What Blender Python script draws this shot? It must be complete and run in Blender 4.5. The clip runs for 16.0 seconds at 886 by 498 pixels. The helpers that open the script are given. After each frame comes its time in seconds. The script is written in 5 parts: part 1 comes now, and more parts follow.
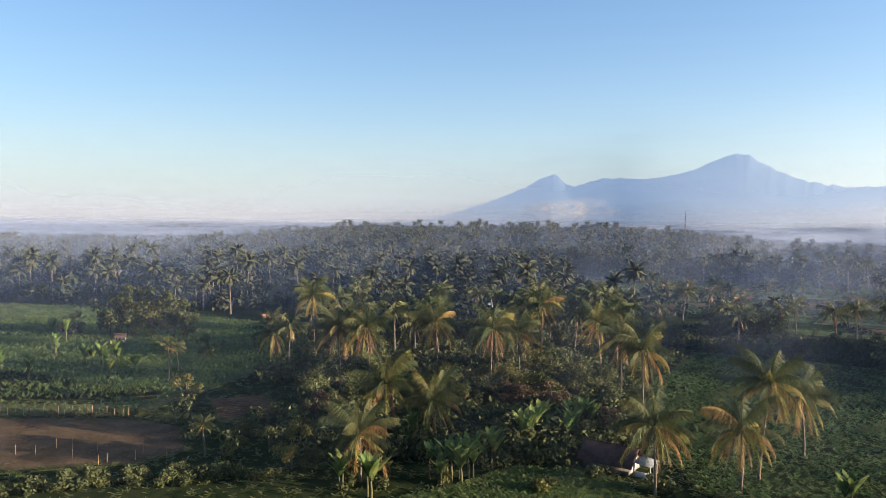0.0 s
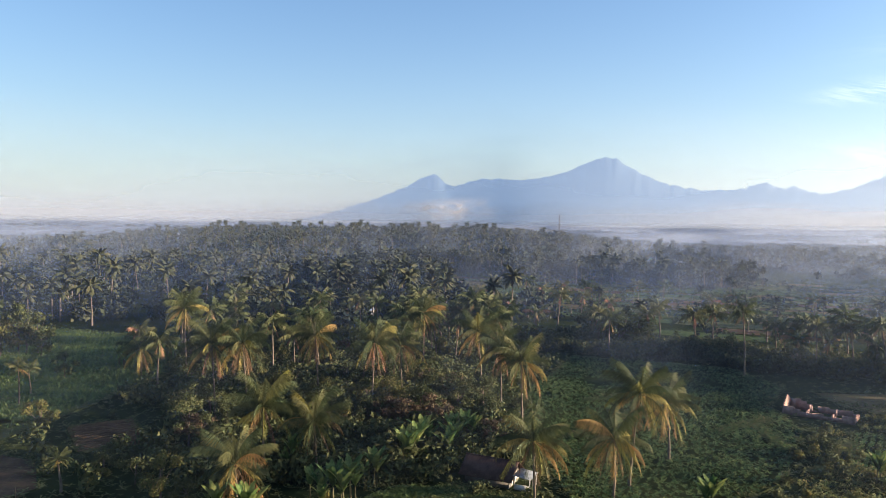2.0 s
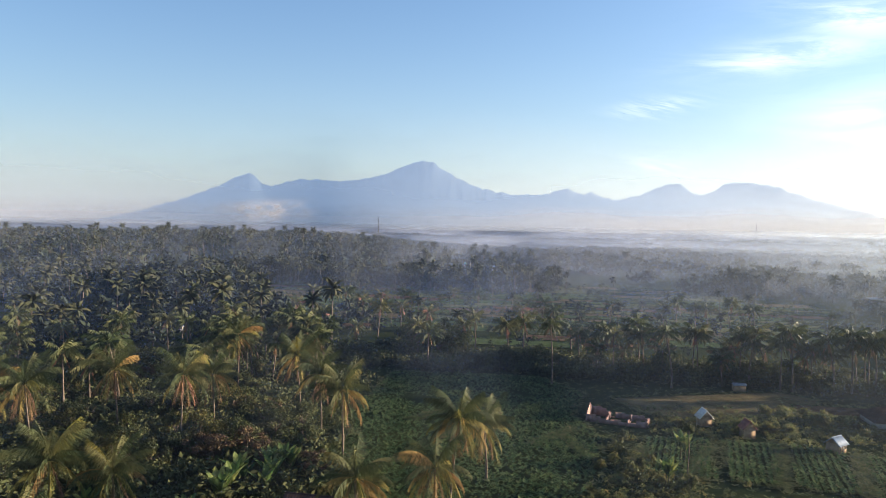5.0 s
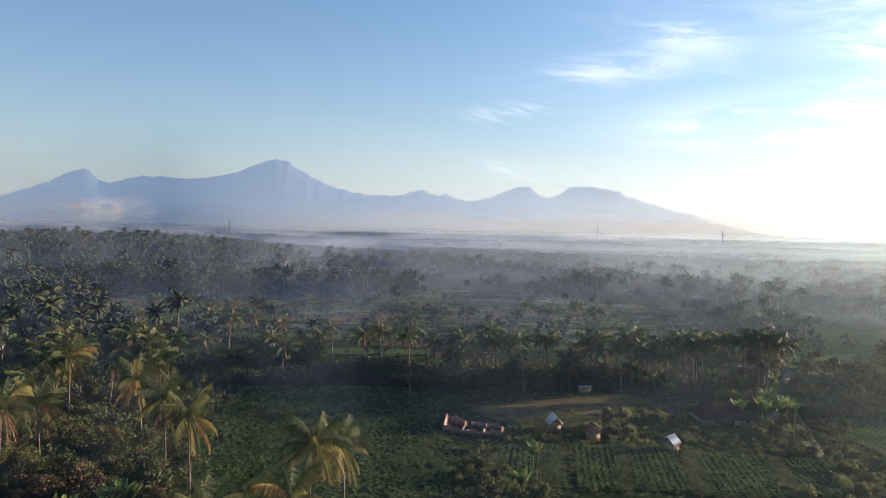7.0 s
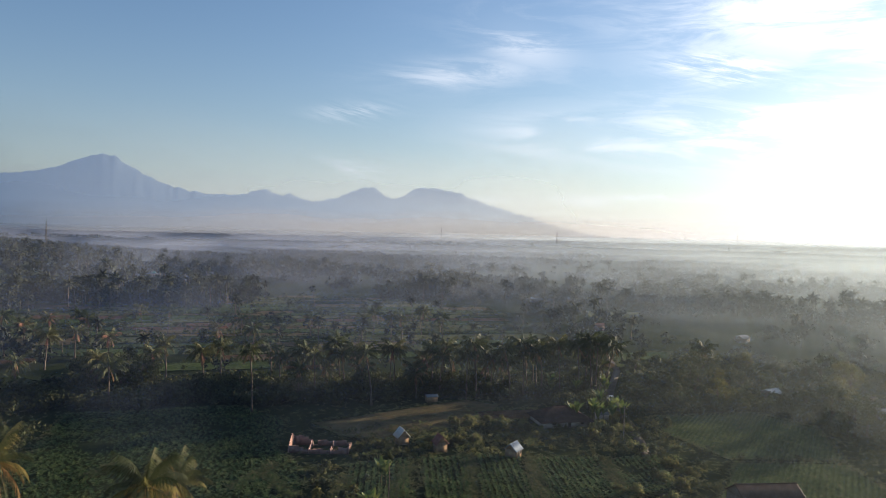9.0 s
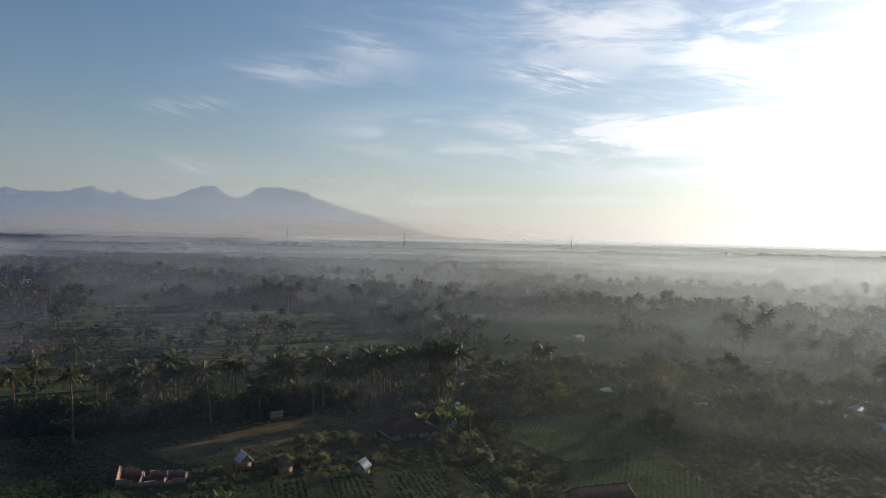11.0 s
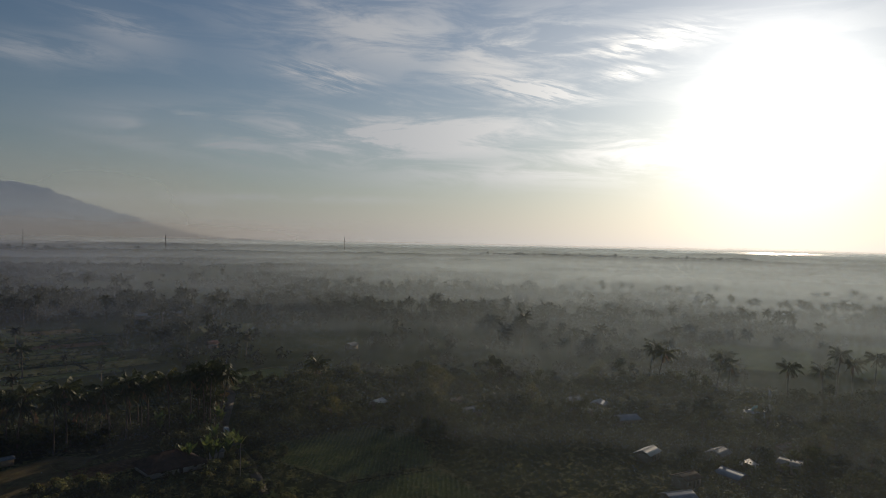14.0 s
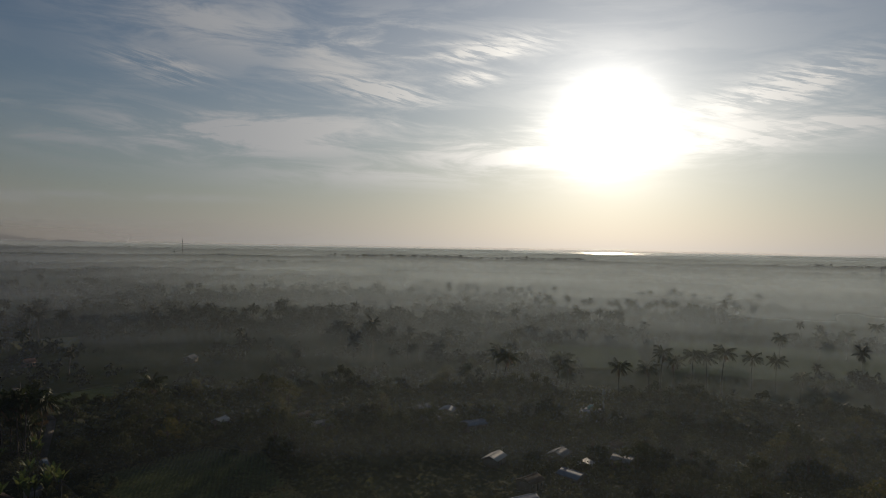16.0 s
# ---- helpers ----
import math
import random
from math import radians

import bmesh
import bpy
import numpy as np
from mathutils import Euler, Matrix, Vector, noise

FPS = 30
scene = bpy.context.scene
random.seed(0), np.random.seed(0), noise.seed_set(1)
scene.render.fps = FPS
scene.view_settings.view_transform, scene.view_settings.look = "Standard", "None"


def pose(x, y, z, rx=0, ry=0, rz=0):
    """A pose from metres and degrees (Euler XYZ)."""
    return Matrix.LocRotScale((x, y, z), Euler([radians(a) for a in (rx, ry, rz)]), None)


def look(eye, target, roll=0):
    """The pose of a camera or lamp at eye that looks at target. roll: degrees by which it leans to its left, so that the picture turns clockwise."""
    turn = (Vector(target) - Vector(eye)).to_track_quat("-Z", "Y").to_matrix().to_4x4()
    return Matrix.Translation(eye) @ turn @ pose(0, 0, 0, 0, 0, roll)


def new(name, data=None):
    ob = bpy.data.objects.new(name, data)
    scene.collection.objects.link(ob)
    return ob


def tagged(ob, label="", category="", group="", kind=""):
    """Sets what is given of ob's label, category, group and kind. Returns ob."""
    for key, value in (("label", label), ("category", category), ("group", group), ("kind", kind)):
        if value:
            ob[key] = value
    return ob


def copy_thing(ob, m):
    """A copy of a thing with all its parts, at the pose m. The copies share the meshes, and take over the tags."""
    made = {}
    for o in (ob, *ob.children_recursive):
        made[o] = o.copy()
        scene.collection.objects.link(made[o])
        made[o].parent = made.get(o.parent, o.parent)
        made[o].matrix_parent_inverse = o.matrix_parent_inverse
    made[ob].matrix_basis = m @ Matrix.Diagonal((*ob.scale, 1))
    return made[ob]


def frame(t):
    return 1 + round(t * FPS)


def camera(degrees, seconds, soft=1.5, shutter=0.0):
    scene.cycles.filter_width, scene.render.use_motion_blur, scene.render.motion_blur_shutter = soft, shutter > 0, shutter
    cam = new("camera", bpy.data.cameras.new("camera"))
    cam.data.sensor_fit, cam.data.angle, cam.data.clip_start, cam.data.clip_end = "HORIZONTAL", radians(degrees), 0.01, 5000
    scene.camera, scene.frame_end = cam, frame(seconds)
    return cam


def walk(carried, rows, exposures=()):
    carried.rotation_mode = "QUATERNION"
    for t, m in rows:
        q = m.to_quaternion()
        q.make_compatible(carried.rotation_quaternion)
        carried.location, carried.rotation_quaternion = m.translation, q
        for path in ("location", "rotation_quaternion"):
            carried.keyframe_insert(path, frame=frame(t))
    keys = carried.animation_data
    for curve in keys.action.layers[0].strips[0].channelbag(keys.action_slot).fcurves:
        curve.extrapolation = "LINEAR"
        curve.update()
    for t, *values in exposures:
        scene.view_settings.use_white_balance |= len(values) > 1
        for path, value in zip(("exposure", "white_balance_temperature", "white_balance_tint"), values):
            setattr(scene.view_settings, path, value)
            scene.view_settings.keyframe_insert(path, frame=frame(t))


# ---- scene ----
# ---- camera: x, y, z, yaw, pitch, roll ----
cam = camera(64.27, 16.0, soft=0.8)
ROWS = [
    (0.0, 0.00, -0.00, 41.50, -0.00, -2.06, -0.50),
    (0.5, -0.03, 0.41, 42.26, -2.35, -2.07, -0.54),
    (1.0, -0.05, 0.82, 43.04, -4.81, -2.08, -0.58),
    (1.5, -0.06, 1.22, 43.84, -7.23, -2.08, -0.65),
    (2.0, -0.05, 1.63, 44.65, -9.63, -2.08, -0.74),
    (2.5, -0.02, 2.03, 45.45, -12.04, -2.06, -0.83),
    (3.0, 0.02, 2.43, 46.26, -14.46, -2.03, -0.92),
    (3.5, 0.06, 2.85, 47.07, -16.85, -1.98, -0.98),
    (4.0, 0.11, 3.27, 47.88, -19.24, -1.91, -1.02),
    (6.5, 0.89, 5.50, 52.08, -32.71, -1.63, -1.21),
    (7.0, 1.17, 6.02, 52.91, -35.85, -1.56, -1.24),
    (7.5, 1.46, 6.54, 53.74, -38.94, -1.49, -1.26),
    (8.0, 1.78, 7.05, 54.58, -42.06, -1.42, -1.28),
    (8.5, 2.13, 7.55, 55.43, -45.18, -1.34, -1.31),
    (9.0, 2.50, 8.05, 56.29, -48.32, -1.27, -1.33),
    (11.5, 5.36, 9.92, 60.54, -63.67, -0.94, -1.27),
    (12.0, 5.94, 10.24, 61.35, -66.70, -0.89, -1.25),
    (12.5, 6.52, 10.54, 62.15, -69.81, -0.83, -1.25),
    (13.0, 7.10, 10.79, 62.95, -72.88, -0.77, -1.24),
    (13.5, 7.67, 11.03, 63.77, -75.93, -0.71, -1.22),
    (14.0, 8.23, 11.25, 64.60, -78.95, -0.65, -1.18),
    (14.5, 8.79, 11.46, 65.45, -82.00, -0.58, -1.12),
    (15.0, 9.34, 11.65, 66.30, -85.07, -0.52, -1.08),
    (15.5, 9.89, 11.83, 67.15, -88.14, -0.45, -1.05),
    (16.0, 10.44, 11.99, 68.00, -91.27, -0.39, -1.06),
]
EXPOSURES = [(t, stops, kelvin, 10.0) for t, stops, kelvin in ((0.0, 0.55, 6150.0), (4.0, 0.5, 6150.0), (6.5, 0.25, 6150.0), (8.0, 0.0, 6150.0), (10.5, -0.65, 6200.0), (12.5, -1.25, 6300.0), (14.5, -2.0, 6350.0), (16.0, -2.3, 6400.0))]
scene.cycles.transparent_max_bounces = 48
walk(cam, [(t, pose(x, y, z, 90 + pitch, roll, yaw)) for t, x, y, z, yaw, pitch, roll in ROWS], EXPOSURES)

# ---- sun and sky ----
SUN_AZ, SUN_EL = radians(104.5), radians(9.7)
SUN_DIR = Vector((math.sin(SUN_AZ) * math.cos(SUN_EL), math.cos(SUN_AZ) * math.cos(SUN_EL), math.sin(SUN_EL)))
sun = new("sun", bpy.data.lights.new("sun", "SUN"))
sun.data.energy, sun.data.angle, sun.data.color = 12.5, radians(0.6), (1.0, 0.80, 0.58)
sun.matrix_world = look(SUN_DIR * 900, (0, 0, 0))


class Nodes:
    """A small helper that adds and links shader nodes."""

    def __init__(self, tree):
        self.tree = tree

    def add(self, kind, inputs=None, operation=""):
        node = self.tree.nodes.new(kind)
        if operation:
            node.operation = operation
        for key, value in (inputs or {}).items():
            if isinstance(value, bpy.types.NodeSocket):
                self.tree.links.new(value, node.inputs[key])
            else:
                node.inputs[key].default_value = value
        return node

    def math(self, op, a, b=0.0, clamp=False):
        node = self.add("ShaderNodeMath", {0: a, 1: b}, op)
        node.use_clamp = clamp
        return node.outputs[0]

    def mix(self, fac, a, b, blend="MIX"):
        n = self.add("ShaderNodeMix")
        n.data_type, n.blend_type = "RGBA", blend
        for key, value in ((0, fac), (6, a), (7, b)):
            if isinstance(value, bpy.types.NodeSocket):
                self.tree.links.new(value, n.inputs[key])
            else:
                n.inputs[key].default_value = value if key == 0 or len(value) == 4 else (*value, 1)
        return n.outputs[2]

    def ramp(self, fac, stops):
        n = self.add("ShaderNodeValToRGB", {0: fac})
        e = n.color_ramp.elements
        while len(e) < len(stops):
            e.new(0.5)
        for el, (p, c) in zip(e, stops):
            el.position, el.color = p, (*c, 1) if len(c) == 3 else c
        return n.outputs[0]

    def step(self, x, lo, hi):
        node = self.add("ShaderNodeMapRange", {0: x, 1: lo, 2: hi, 3: 0.0, 4: 1.0})
        node.interpolation_type = "SMOOTHSTEP"
        return node.outputs[0]


world = bpy.data.worlds.new("sky")
scene.world = world
world.use_nodes = True
world.node_tree.nodes.clear()
N = Nodes(world.node_tree)
sky = N.add("ShaderNodeTexSky")
sky.sky_type, sky.sun_disc, sky.sun_elevation, sky.sun_rotation = "NISHITA", False, SUN_EL, SUN_AZ
sky.altitude, sky.air_density, sky.dust_density, sky.ozone_density = 100.0, 1.2, 0.35, 1.5
gen = N.add("ShaderNodeTexCoord").outputs["Generated"]
sep = N.add("ShaderNodeSeparateXYZ", {0: gen})
dx, dy, dz = sep.outputs
az = N.math("MULTIPLY", N.math("ARCTAN2", dx, dy), 57.2958)
el = N.math("MULTIPLY", N.math("ARCSINE", dz), 57.2958)
# light scattered by the haze round the sun
cosang = N.add("ShaderNodeVectorMath", {0: gen, 1: SUN_DIR}, operation="DOT_PRODUCT").outputs["Value"]
theta = N.math("MULTIPLY", N.math("ARCCOSINE", N.math("MINIMUM", cosang, 1.0)), 57.2958)


def falloff(width, gain):
    return N.math("MULTIPLY", N.math("POWER", 2.71828, N.math("MULTIPLY", theta, -1.0 / width)), gain)


glow = N.math("ADD", falloff(1.4, 260.0), N.math("ADD", falloff(4.2, 22.0), N.math("ADD", falloff(13.0, 22.0), falloff(60.0, 0.35))))
sky_col = N.add("ShaderNodeVectorMath", {0: sky.outputs[0], 1: (1.21, 1.47, 1.95)}, operation="MULTIPLY").outputs[0]
sky_col = N.add("ShaderNodeVectorMath", {0: sky_col, "Scale": N.math("SUBTRACT", 1.0, N.math("MULTIPLY", N.step(theta, 80.0, 145.0), 0.18))}, operation="SCALE").outputs[0]
lit = N.add("ShaderNodeVectorMath", {0: (1.0, 0.94, 0.86), "Scale": glow}, operation="SCALE").outputs[0]
total = N.add("ShaderNodeVectorMath", {0: sky_col, 1: lit}, operation="ADD").outputs[0]
# pale morning haze along the horizon
low = N.math("POWER", 2.71828, N.math("MULTIPLY", N.math("ABSOLUTE", el), -0.17))
hz_amt = N.math("MULTIPLY", low, 0.85)
hz_col = N.add("ShaderNodeVectorMath", {0: (4.0, 4.1, 4.9), 1: N.add("ShaderNodeVectorMath", {0: (1.0, 0.96, 0.87), "Scale": N.math("ADD", falloff(60.0, 5.0), N.math("ADD", falloff(5.0, 26.0), falloff(21.0, 36.0)))}, operation="SCALE").outputs[0]}, operation="ADD").outputs[0]
total = N.mix(hz_amt, total, hz_col)
# cirrus: streaked noise, thick in a few places
coord = N.add("ShaderNodeCombineXYZ", {0: N.math("ADD", N.math("MULTIPLY", az, 0.11), N.math("MULTIPLY", el, 0.10)), 1: N.math("MULTIPLY", el, 0.55), 2: 3.7}).outputs[0]
streak = N.add("ShaderNodeTexNoise", {"Vector": coord, "Scale": 1.0, "Detail": 7.0, "Roughness": 0.62, "Distortion": 0.5}).outputs[0]
coord2 = N.add("ShaderNodeCombineXYZ", {0: N.math("MULTIPLY", az, 0.22), 1: N.math("ADD", N.math("MULTIPLY", el, 1.7), N.math("MULTIPLY", az, 0.42)), 2: 1.3}).outputs[0]
fine = N.add("ShaderNodeTexNoise", {"Vector": coord2, "Scale": 1.3, "Detail": 6.0, "Roughness": 0.6, "Distortion": 0.25}).outputs[0]
SOFT = [  # azimuth, elevation, half width, half height, slope, thickness
    (49.5, 12.7, 5.0, 0.9, 0.08, 0.55), (54.0, 15.2, 3.2, 1.7, -0.25, 0.5), (59.0, 7.9, 6.5, 1.4, -0.03, 0.6), (76.0, 8.4, 11.0, 1.9, 0.03, 1.25), (70.0, 6.8, 9.0, 1.0, 0.0, 0.8), (86.0, 5.6, 11.0, 1.0, 0.02, 0.7),
    (95.0, 7.2, 9.0, 1.6, 0.03, 0.95), (73.0, 16.3, 8.0, 2.6, -0.1, 0.7), (84.0, 15.0, 6.0, 2.2, 0.1, 0.9), (115.0, 8.6, 8.0, 1.5, 0.06, 0.75), (56.0, 2.7, 7.0, 0.35, 0.0, 0.5), (66.0, 3.1, 8.0, 0.3, 0.01, 0.5),
]
CRISP = [
    (40.9, 9.4, 2.4, 0.6, 0.05, 0.36), (41.2, 5.0, 2.4, 0.5, -0.15, 0.3), (69.3, 12.6, 2.8, 0.8, -0.12, 1.1), (85.3, 12.1, 4.2, 0.8, -0.1, 1.3),
    (94.3, 15.4, 3.6, 0.8, 0.12, 1.1), (93.4, 13.3, 2.0, 0.6, 0.1, 0.9), (117.5, 11.8, 4.5, 1.2, 0.2, 1.1), (118.0, 8.8, 5.0, 0.8, 0.08, 1.0), (87.8, 9.6, 0.9, 0.2, -0.1, 0.8),
]


def cloud_mass(blobs):
    mass = None
    for ca, ce, w, h, slope, thick in blobs:
        u = N.math("SUBTRACT", az, ca)
        v = N.math("SUBTRACT", N.math("SUBTRACT", el, ce), N.math("MULTIPLY", u, slope))
        r2 = N.math("ADD", N.math("POWER", N.math("ABSOLUTE", N.math("DIVIDE", u, w)), 2.0), N.math("POWER", N.math("ABSOLUTE", N.math("DIVIDE", v, h)), 2.0))
        blob = N.math("MULTIPLY", N.math("POWER", 2.71828, N.math("MULTIPLY", r2, -0.8)), thick)
        mass = blob if mass is None else N.math("MAXIMUM", mass, blob)
    return mass


veil = N.math("MULTIPLY", N.step(az, 35.0, 80.0), N.math("MULTIPLY", N.step(el, 2.0, 9.0), 0.1))
soft = N.math("MULTIPLY", N.math("ADD", cloud_mass(SOFT), veil), N.math("ADD", 0.16, N.math("MULTIPLY", N.step(streak, 0.38, 0.62), 1.0)))
crisp = N.math("MULTIPLY", cloud_mass(CRISP), N.math("MULTIPLY", N.step(fine, 0.38, 0.60), N.math("ADD", 0.45, N.step(streak, 0.35, 0.6))))
cover = N.math("ADD", soft, crisp, True)
cloud_col = N.add("ShaderNodeVectorMath", {0: (10.5, 10.8, 11.6), 1: N.add("ShaderNodeVectorMath", {0: (1.0, 0.93, 0.80), "Scale": N.math("MULTIPLY", glow, 3.0)}, operation="SCALE").outputs[0]}, operation="ADD").outputs[0]
total = N.mix(N.math("MULTIPLY", cover, 0.9), total, cloud_col)
bg = N.add("ShaderNodeBackground", {0: total, 1: 0.1})
N.tree.links.new(bg.outputs[0], N.add("ShaderNodeOutputWorld").inputs[0])


# ---- materials ----
def surface(name, dark, light, size=1.0, rough=0.8, bump=0.0, translucent=0.0, vary=0.0, metal=0.0, fine=6.0, island=False, spec=0.12):
    """A procedural surface: two colours mixed by noise at two scales; size in metres."""
    m = bpy.data.materials.new(name)
    m.use_nodes = True
    m.node_tree.nodes.clear()
    n = Nodes(m.node_tree)
    place = n.add("ShaderNodeNewGeometry")
    big = n.add("ShaderNodeTexNoise", {"Vector": place.outputs["Position"], "Scale": 1.0 / size, "Detail": 4.0}).outputs[0]
    small = n.add("ShaderNodeTexNoise", {"Vector": place.outputs["Position"], "Scale": fine / size, "Detail": 5.0, "Roughness": 0.65}).outputs[0]
    f = n.math("ADD", n.math("MULTIPLY", n.step(big, 0.3, 0.7), 0.6), n.math("MULTIPLY", n.step(small, 0.3, 0.7), 0.4))
    col = n.mix(f, dark, light)
    if vary:
        rnd = place.outputs["Random Per Island"] if island else n.add("ShaderNodeObjectInfo").outputs["Random"]
        hue = n.math("ADD", 0.5, n.math("MULTIPLY", n.math("SUBTRACT", rnd, 0.5), -0.12 * vary))
        val = n.math("ADD", 1.0, n.math("MULTIPLY", n.math("SUBTRACT", rnd, 0.5), vary))
        col = n.add("ShaderNodeHueSaturation", {"Hue": hue, "Value": val, "Color": col}).outputs[0]
    p = n.add("ShaderNodeBsdfPrincipled", {"Base Color": col, "Roughness": rough, "Metallic": metal, "Specular IOR Level": spec})
    if bump:
        b = n.add("ShaderNodeBump", {"Height": small, "Strength": 0.6, "Distance": bump})
        n.tree.links.new(b.outputs[0], p.inputs["Normal"])
    out = p.outputs[0]
    if translucent:
        t = n.add("ShaderNodeBsdfTranslucent", {0: col})
        out = n.add("ShaderNodeMixShader", {0: translucent, 1: out, 2: t.outputs[0]}).outputs[0]
    n.tree.links.new(out, n.add("ShaderNodeOutputMaterial").inputs[0])
    return m


M_GROUND = surface("ground_mixed", (0.015, 0.024, 0.010), (0.042, 0.048, 0.020), 22, 1.0, 0.25, fine=9, spec=0.0)
M_SOIL = surface("tilled_soil", (0.060, 0.040, 0.026), (0.15, 0.098, 0.06), 5, 1.0, 0.12, spec=0.0)
M_DRY = surface("dry_grass", (0.065, 0.056, 0.027), (0.165, 0.125, 0.064), 6, 1.0, 0.12, spec=0.0)
M_MEADOW = surface("meadow_grass", (0.038, 0.060, 0.022), (0.105, 0.125, 0.048), 9, 1.0, 0.15, spec=0.0)
M_TERRACE = surface("terrace_grass", (0.062, 0.074, 0.032), (0.175, 0.162, 0.072), 9, 1.0, 0.15, spec=0.0)
M_ROAD = surface("worn_asphalt", (0.06, 0.054, 0.046), (0.12, 0.105, 0.088), 4, 0.95, 0.02, spec=0.05)
M_BUND = surface("bund_earth", (0.022, 0.034, 0.012), (0.06, 0.066, 0.026), 3, 1.0, 0.12, spec=0.0)
M_CROP = surface("crop_leaf", (0.040, 0.078, 0.026), (0.150, 0.205, 0.070), 5, 0.65, 0, 0.5, 0.8, island=True, spec=0.12)
M_CORN = surface("corn_leaf", (0.052, 0.090, 0.030), (0.175, 0.215, 0.076), 8, 0.65, 0, 0.5, 0.4, island=True, spec=0.12)
M_WEED = surface("weed_blade", (0.065, 0.090, 0.032), (0.205, 0.200, 0.078), 7, 0.7, 0, 0.5, 0.6, island=True)
M_PALM = surface("palm_leaflet", (0.028, 0.040, 0.016), (0.112, 0.118, 0.045), 3, 0.6, 0, 0.3, 0.7)
M_PALM_GOLD = surface("palm_leaflet_yellowed", (0.120, 0.096, 0.024), (0.320, 0.232, 0.064), 2, 0.6, 0, 0.3, 0.7)
M_PALM_DRY = surface("palm_leaflet_dry", (0.13, 0.08, 0.042), (0.25, 0.155, 0.08), 2, 0.85, 0, 0.2, 0.5)
M_PALM_FAR = surface("palm_crown_leaflet", (0.022, 0.030, 0.016), (0.070, 0.068, 0.033), 9, 0.75, 0, 0.12, 0.45, island=True, spec=0.08)
M_TRUNK = surface("palm_trunk_bark", (0.07, 0.055, 0.04), (0.17, 0.135, 0.10), 1.2, 0.95, 0.03)
M_BARK = surface("tree_bark", (0.06, 0.045, 0.035), (0.15, 0.115, 0.085), 0.8, 0.95, 0.03)
M_LEAF = surface("broad_leaf", (0.024, 0.035, 0.014), (0.100, 0.106, 0.042), 4, 0.75, 0, 0.25, 0.5, island=True, spec=0.12)
M_LEAF_OLIVE = surface("olive_leaf", (0.055, 0.066, 0.018), (0.165, 0.150, 0.046), 4, 0.7, 0, 0.35, 0.7, island=True)
M_LEAF_BROWN = surface("browning_leaf", (0.050, 0.036, 0.020), (0.115, 0.084, 0.046), 4, 0.75, 0, 0.2, 0.6, island=True)
M_LEAF_FAR = surface("wood_canopy_leaf", (0.018, 0.026, 0.017), (0.046, 0.054, 0.033), 26, 0.8, 0, 0.0, 0.3, island=True, spec=0.05)
M_CANOPY_PALE = surface("pale_canopy_leaf", (0.026, 0.032, 0.018), (0.066, 0.068, 0.040), 20, 0.8, 0, 0.0, 0.3, island=True, spec=0.05)
M_CANOPY_DARK = surface("dark_canopy_leaf", (0.013, 0.019, 0.015), (0.034, 0.042, 0.030), 20, 0.8, 0, 0.0, 0.3, island=True, spec=0.05)
M_BANANA = surface("banana_leaf", (0.055, 0.092, 0.024), (0.165, 0.205, 0.060), 1.5, 0.55, 0, 0.35, 0.7, spec=0.12)
M_BANANA_STEM = surface("banana_stem", (0.05, 0.048, 0.022), (0.11, 0.095, 0.045), 0.6, 0.7, 0.01)
M_COCONUT = surface("coconut_husk", (0.11, 0.10, 0.035), (0.22, 0.16, 0.06), 0.5, 0.6)
M_TILE = surface("weathered_clay_tile", (0.035, 0.022, 0.018), (0.085, 0.052, 0.042), 1.5, 0.8, 0.03, fine=12)
M_TILE_RED = surface("red_clay_tile", (0.15, 0.065, 0.05), (0.26, 0.12, 0.09), 1.2, 0.8, 0.03, fine=12)
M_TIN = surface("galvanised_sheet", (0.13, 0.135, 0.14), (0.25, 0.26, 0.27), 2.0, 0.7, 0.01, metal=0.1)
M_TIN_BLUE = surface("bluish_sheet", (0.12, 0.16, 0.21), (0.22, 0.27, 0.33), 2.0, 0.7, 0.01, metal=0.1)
# paler warm copy of the sheet, with sunlight put into its colour
M_TIN_WARM = surface("sunlit_tone_sheet", (0.42, 0.40, 0.35), (0.60, 0.57, 0.51), 2.0, 0.6, 0.01, metal=0.1)
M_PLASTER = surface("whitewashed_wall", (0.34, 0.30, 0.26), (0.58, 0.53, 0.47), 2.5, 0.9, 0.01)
# darker copy of the plaster: the walls' shade is in its colour
M_DIM = surface("shade_darkened_wall", (0.10, 0.085, 0.07), (0.20, 0.17, 0.14), 2.0, 0.9, 0.01)
M_BRICK = surface("raw_brick_wall", (0.17, 0.105, 0.085), (0.32, 0.20, 0.165), 1.0, 0.92, 0.02, fine=14)
M_BAMBOO = surface("woven_bamboo_wall", (0.22, 0.14, 0.08), (0.38, 0.26, 0.15), 1.0, 0.85, 0.02)
M_WOOD = surface("grey_timber", (0.16, 0.13, 0.10), (0.30, 0.25, 0.19), 0.7, 0.85, 0.01)
# the unlit inside behind doors and windows, as a near-black panel colour
M_DARK = surface("opening_shade", (0.015, 0.014, 0.013), (0.03, 0.028, 0.025), 1.0, 0.6)
M_TEAL = surface("teal_glazed_dome", (0.05, 0.20, 0.20), (0.10, 0.32, 0.31), 1.0, 0.35)
M_STEEL = surface("painted_steel", (0.06, 0.055, 0.055), (0.11, 0.10, 0.10), 3.0, 0.7)
M_MOUNT = surface("mountain_forest_haze_glow", (0.010, 0.016, 0.020), (0.020, 0.028, 0.032), 260, 0.95, fine=7)
